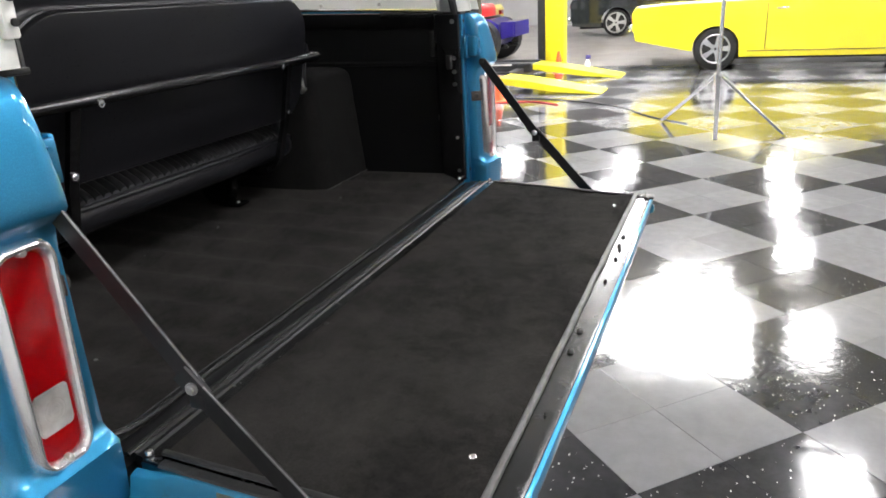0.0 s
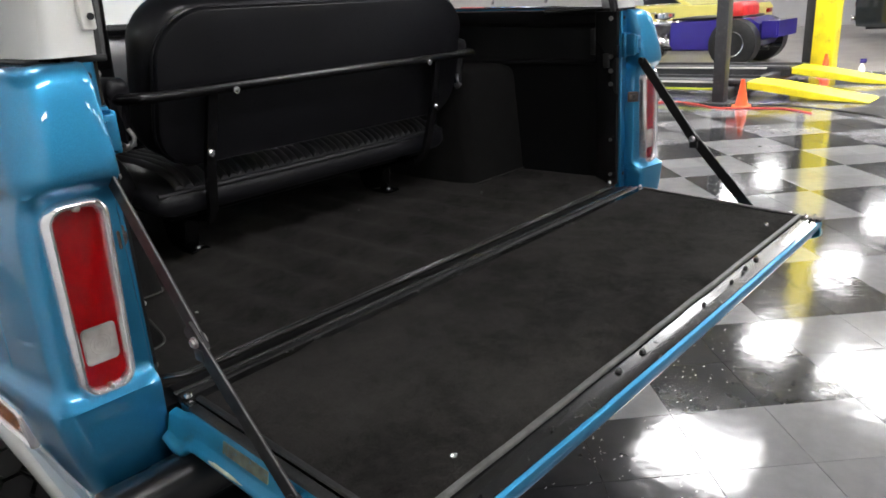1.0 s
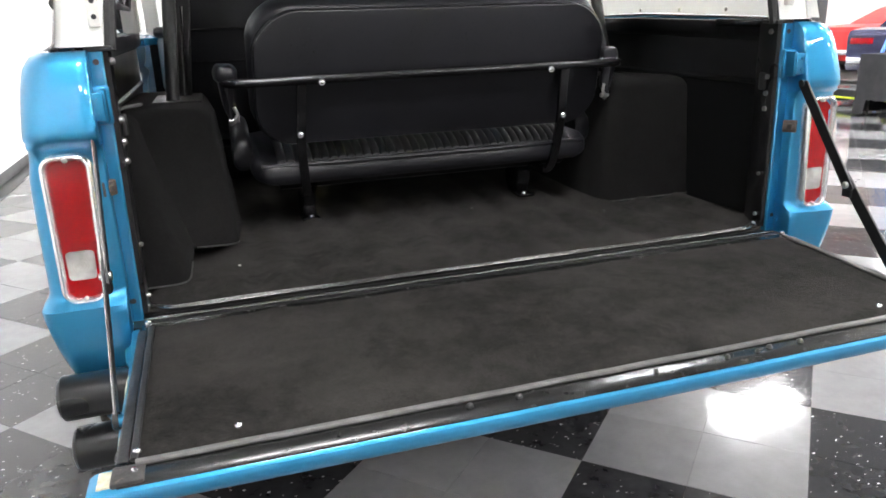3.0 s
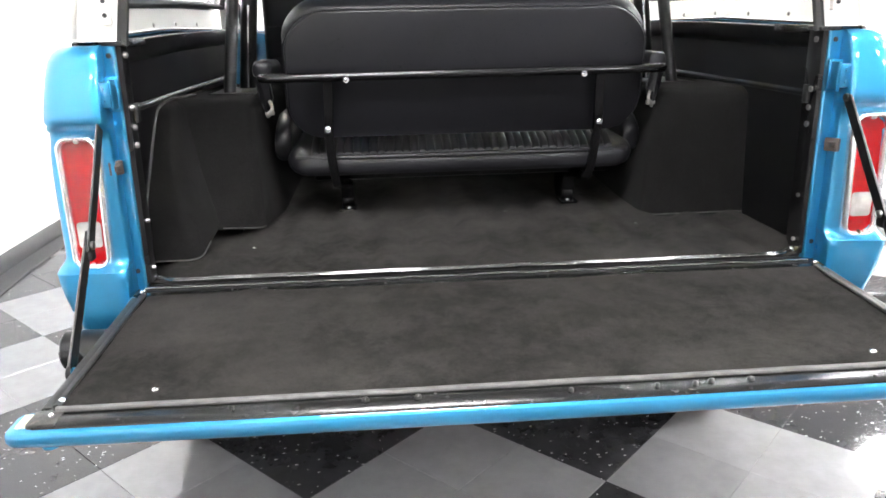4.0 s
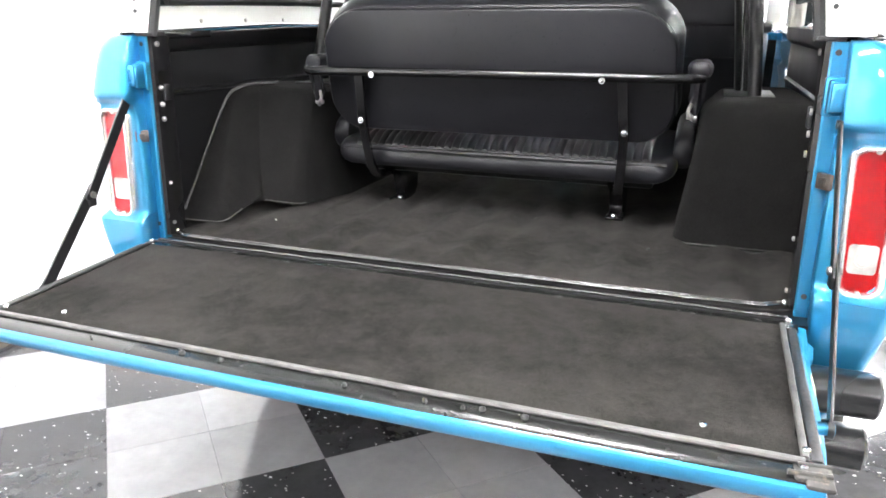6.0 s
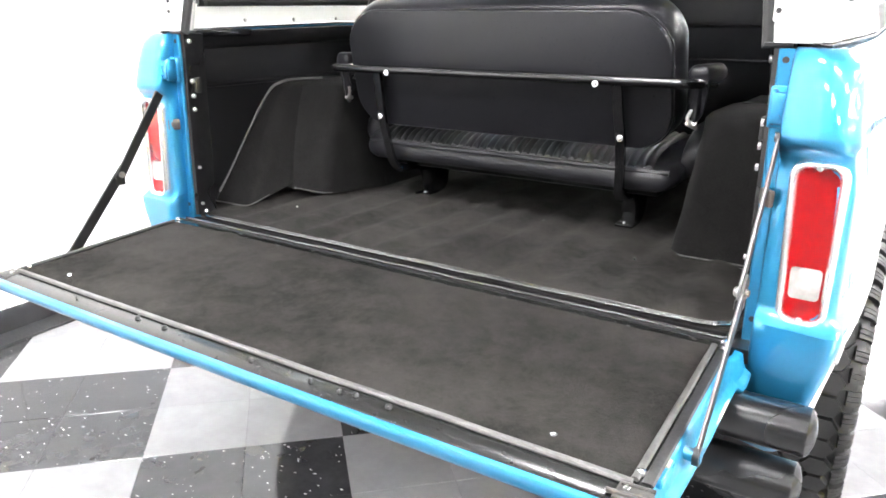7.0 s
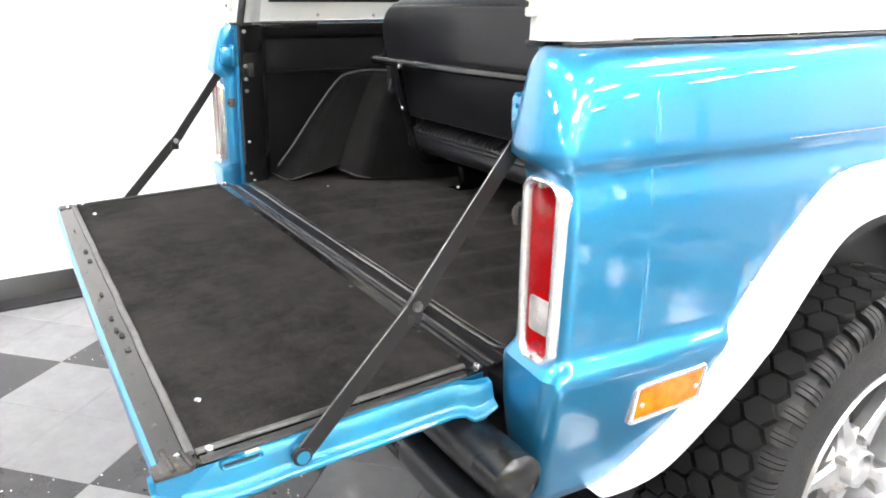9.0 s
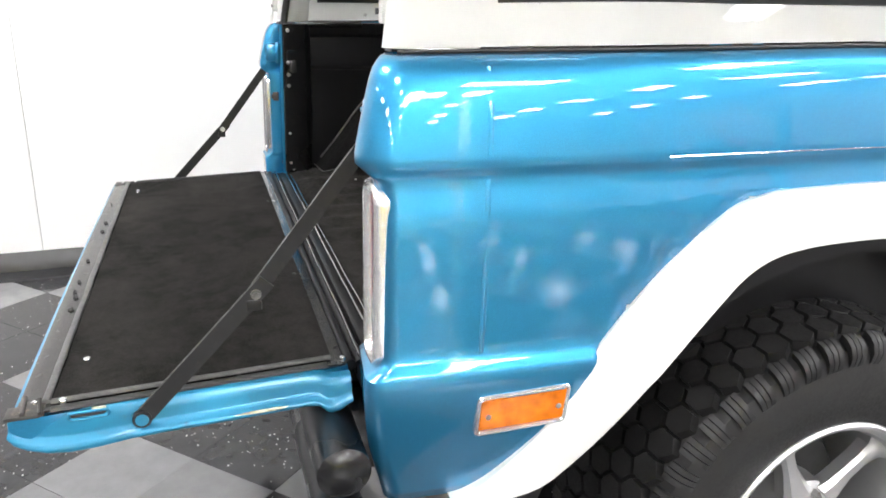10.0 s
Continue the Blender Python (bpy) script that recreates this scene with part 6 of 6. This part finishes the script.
def cone(at, s=1.0):
    c = thing("traffic_cone", "orange plastic traffic cone standing on the floor", "traffic cone", at, 20, group="traffic cones")
    part("base", boxed((-0.15 * s, -0.15 * s, 0), (0.15 * s, 0.15 * s, 0.03 * s), 0.008), CONE_ORANGE, c)
    part("body", lathe(bmesh.new(), [(0.025 * s, 0.115 * s), (0.05 * s, 0.10 * s), (0.42 * s, 0.032 * s), (0.45 * s, 0.030 * s), (0.45 * s, 0.02 * s)], 24, "z"), CONE_ORANGE, c)
    return c


cone((7.27, 2.02, 0.0), 0.70)
cone((10.42, 1.98, 0.0), 0.72)
bottle = thing("spray_bottle", "small white spray bottle with a violet head on the floor", "bottle", (10.45, 1.52, 0))
part("bottle_body", lathe(bmesh.new(), [(0, 0.04), (0.13, 0.042), (0.17, 0.02), (0.19, 0.016)], 18, "z"), CREAM, bottle)
part("spray_head", boxed((-0.02, -0.05, 0.19), (0.02, 0.03, 0.25), 0.008), VIOLET_BLUE, bottle)

stand = thing("light_stand", "silver aluminium three-legged stand", "stand", (5.52, -0.55, 0))
part("pole", tubed([(0, 0, 0.28), (0, 0, 2.3)], 0.018, 12), ALLOY, stand)
part("collar", tubed([(0, 0, 0.42), (0, 0, 0.52)], 0.034, 14), ALLOY, stand)
for x, y in ((-0.42, -0.02), (-0.10, -0.56), (0.5, 0.5)):
    part("leg", strip(bmesh.new(), [(0.03 * x, 0.03 * y, 0.50), (x, y, 0.012)], 0.034, 0.018, (0, 0, 1)), ALLOY, stand, "flat aluminium leg")
part("brace", tubed([(0, 0, 0.30), (-0.21, -0.01, 0.26)], 0.008, 8), ALLOY, stand)

# table under a black cloth
table = thing("cloth_table", "long folding table under a draped black cloth", "table")
part("tabletop", boxed((7.28, 4.02, 0.715), (7.86, 5.86, 0.745), 0.006), GREY_LIFT, table)
for x in (7.36, 7.80):
    for y in (4.12, 5.74):
        part("leg", tubed([(x, y, 0.0), (x, y, 0.72)], 0.014, 10), DARK_STEEL, table)
cloth = thing("table_cloth", "black cloth hanging in folds over the folding table", "tablecloth")
cb = bmesh.new()
loops = []
outline = rounded(0.62, 1.88, 0.04, 4, 7.57, 4.94)
dense = []
for (u0, v0), (u1, v1) in zip(outline, outline[1:] + outline[:1]):
    k = max(1, int(math.hypot(u1 - u0, v1 - v0) / 0.03))
    dense += [(u0 + (u1 - u0) * i / k, v0 + (v1 - v0) * i / k) for i in range(k)]
for f in range(9):
    d = f / 8
    loop = []
    for i, (u, v) in enumerate(dense):
        nx, ny = (u - 7.57) / 0.31, (v - 4.94) / 0.94
        long_side = abs(nx) > abs(ny)
        hem = 0.20 if long_side and 4.28 < v < 5.7 else 0.02
        fold = d * (0.035 * math.sin(i * 0.55) + 0.02 * math.sin(i * 1.3))
        push = 1 + (0.02 + fold) * d
        loop.append((7.57 + (u - 7.57) * (1 + (push - 1) * (1.0 if long_side else 0.4)), 4.94 + (v - 4.94) * (1 + (push - 1) * (0.4 if long_side else 0.8)), 0.752 - (0.752 - hem) * d))
    loops.append(loop)
rings(cb, loops, caps=False)
cb.faces.new([v for v in cb.verts[:len(dense)]])
part("cloth", cb, CLOTH_BLACK, cloth, angle=60)

box_r = thing("floor_jack", "red steel floor jack beside the table", "floor jack", (7.02, 4.72, 0), 75)
part("frame", prismed([(-0.30, 0.05), (0.32, 0.05), (0.30, 0.14), (0.05, 0.24), (-0.10, 0.26), (-0.30, 0.14)], "y", -0.13, 0.13, 0.012), RED_PAINT, box_r)
part("stripe", boxed((-0.2, -0.134, 0.10), (0.2, -0.128, 0.13)), SAFETY_YELLOW, box_r)
for x in (-0.25, 0.25):
    for y in (-0.12, 0.12):
        part("caster", tubed([(x, y - 0.02, 0.04), (x, y + 0.02, 0.04)], 0.04, 14), DARK_STEEL, box_r)
part("saddle", lathe(bmesh.new(), [(0.24, 0.05), (0.28, 0.055), (0.29, 0.04)], 18, "z", (0, 0, 0)), DARK_STEEL, box_r)
for o in box_r.children:
    o.data.transform(Matrix.Scale(0.62, 4))


def step_ladder(at, turn):
    ld = thing("step_ladder", "blue fibreglass step ladder standing open", "ladder", at, turn)
    for s in (-1, 1):
        part("front_rail", strip(bmesh.new(), [(s * 0.28, -0.45, 0.0), (s * 0.17, 0, 1.8)], 0.07, 0.03, (0, -1, 0.2)), LADDER_BLUE, ld)
        part("rear_rail", strip(bmesh.new(), [(s * 0.28, 0.55, 0.0), (s * 0.17, 0.05, 1.8)], 0.06, 0.03, (0, 1, 0.2)), LADDER_BLUE, ld)
    for k in range(5):
        z = 0.3 + 0.3 * k
        hw = 0.28 - 0.11 * z / 1.8
        y = -0.45 + 0.45 * z / 1.8
        part("step", boxed((-hw, y - 0.04, z - 0.015), (hw, y + 0.05, z + 0.012), 0.004), CREAM if k != 2 else SAFETY_YELLOW, ld)
        part("rear_brace", boxed((-hw, 0.55 - 0.5 * z / 1.8 - 0.01, z - 0.012), (hw, 0.55 - 0.5 * z / 1.8 + 0.012, z + 0.012), 0.003), CREAM, ld)
    part("cap", boxed((-0.2, -0.06, 1.78), (0.2, 0.10, 1.83), 0.01), LADDER_BLUE, ld)


step_ladder((8.9, 6.45, 0), 60)
hose = thing("air_hose", "thin red air hose lying loose on the floor", "hose")
part("hose_run", tubed(smooth_line([(8.6, 5.6, 0.008), (7.9, 5.15, 0.008), (7.05, 4.75, 0.008), (6.75, 4.25, 0.008), (7.0, 3.5, 0.008), (7.42, 3.0, 0.008), (7.35, 2.6, 0.008), (7.1, 2.2, 0.008), (7.25, 1.6, 0.008), (7.0, 1.2, 0.008)], 8), 0.008, 8), HOSE_RED, hose)
cord = thing("power_cord", "thin black cord lying across the tiles", "cord")
part("cord_run", tubed(smooth_line([(7.4, 2.9, 0.005), (7.5, 1.6, 0.005), (7.0, 0.6, 0.005), (6.3, 0.1, 0.005), (5.9, -0.3, 0.005)], 8), 0.005, 8), CABLE, cord)

# ---- the floor: check of 24 inch fields, each of four 12 inch tiles, laid at 45 degrees to the vehicle ----
TILE = 0.3048
ORIGIN = Vector((0.393, 0.333, 0))
floor = thing("floor", "waxed grey and black checkered vinyl tile floor", "floor", kind="structure")
part("joint_bed", boxed((-2.7, NEAR_Y, -0.06), (FAR_X, FAR_Y, -0.0025)), GROUT, floor, "dark joint under the tiles", smooth=False)
tagged(part("concrete_slab", boxed((11.2, NEAR_Y, -0.002), (FAR_X, FAR_Y, 0.003)), CONCRETE, smooth=False), "stained bare concrete at the far side of the shop", "concrete floor", kind="structure")


def tile_mesh(name, material):
    bm = bmesh.new()
    h, g, c = TILE / 2, 0.0004, 0.0009
    lo = [bm.verts.new((sx * (h - g), sy * (h - g), -0.0024)) for sx, sy in ((-1, -1), (1, -1), (1, 1), (-1, 1))]
    mid = [bm.verts.new((sx * (h - g), sy * (h - g), -0.0008)) for sx, sy in ((-1, -1), (1, -1), (1, 1), (-1, 1))]
    hi = [bm.verts.new((sx * (h - g - c), sy * (h - g - c), 0)) for sx, sy in ((-1, -1), (1, -1), (1, 1), (-1, 1))]
    for a, b in ((lo, mid), (mid, hi)):
        for i in range(4):
            bm.faces.new((a[i], a[(i + 1) % 4], b[(i + 1) % 4], b[i]))
    bm.faces.new(hi)
    me = bpy.data.meshes.new(name)
    bm.to_mesh(me)
    bm.free()
    me.materials.append(material)
    return me


TILE_MESHES = (tile_mesh("tile_grey", TILE_GREY), tile_mesh("tile_black", TILE_BLACK))
rest = ([], [])
cells = []
for i in range(-60, 80):
    for j in range(-60, 80):
        u, v = (i + 0.5) * TILE, (j + 0.5) * TILE
        x, y = ORIGIN.x + (u - v) * 0.70711, ORIGIN.y + (u + v) * 0.70711
        if wall_x(y) - 0.25 < x < 11.35 and NEAR_Y < y < FAR_Y:
            cells.append((x, y, (i // 2 + j // 2 + 1) % 2))
near = sorted(cells, key=lambda c: math.hypot(c[0] + 0.1, c[1] + 0.9))[:298]
near_set = set(near)
for x, y, c in near:
    ob = new("tile", TILE_MESHES[c])
    ob.parent = floor
    ob.matrix_basis = pose(x, y, 0.0007 * random.random() - 0.0004, 0.05 * random.uniform(-1, 1), 0.05 * random.uniform(-1, 1), 45)
for x, y, c in cells:
    if (x, y, c) not in near_set:
        rest[c].append((x, y))
for c, name in ((0, "grey_tiles"), (1, "black_tiles")):
    verts, faces = [], []
    h = (TILE / 2 - 0.0005) * 1.41421
    for x, y in rest[c]:
        k = len(verts)
        z = 0.0005 * random.random() - 0.0004
        for zz, f in ((-0.0022, 1.0), (z, 0.99)):
            verts += [(x + h * f, y, zz), (x, y + h * f, zz), (x - h * f, y, zz), (x, y - h * f, zz)]
        faces += [(k + 4, k + 5, k + 6, k + 7)] + [(k + a, k + (a + 1) % 4, k + 4 + (a + 1) % 4, k + 4 + a) for a in range(4)]
    me = bpy.data.meshes.new(name)
    me.from_pydata(verts, [], faces)
    me.materials.append((TILE_GREY, TILE_BLACK)[c])
    ob = new(name, me)
    ob.parent = floor
    tagged(ob, kind="stuff")
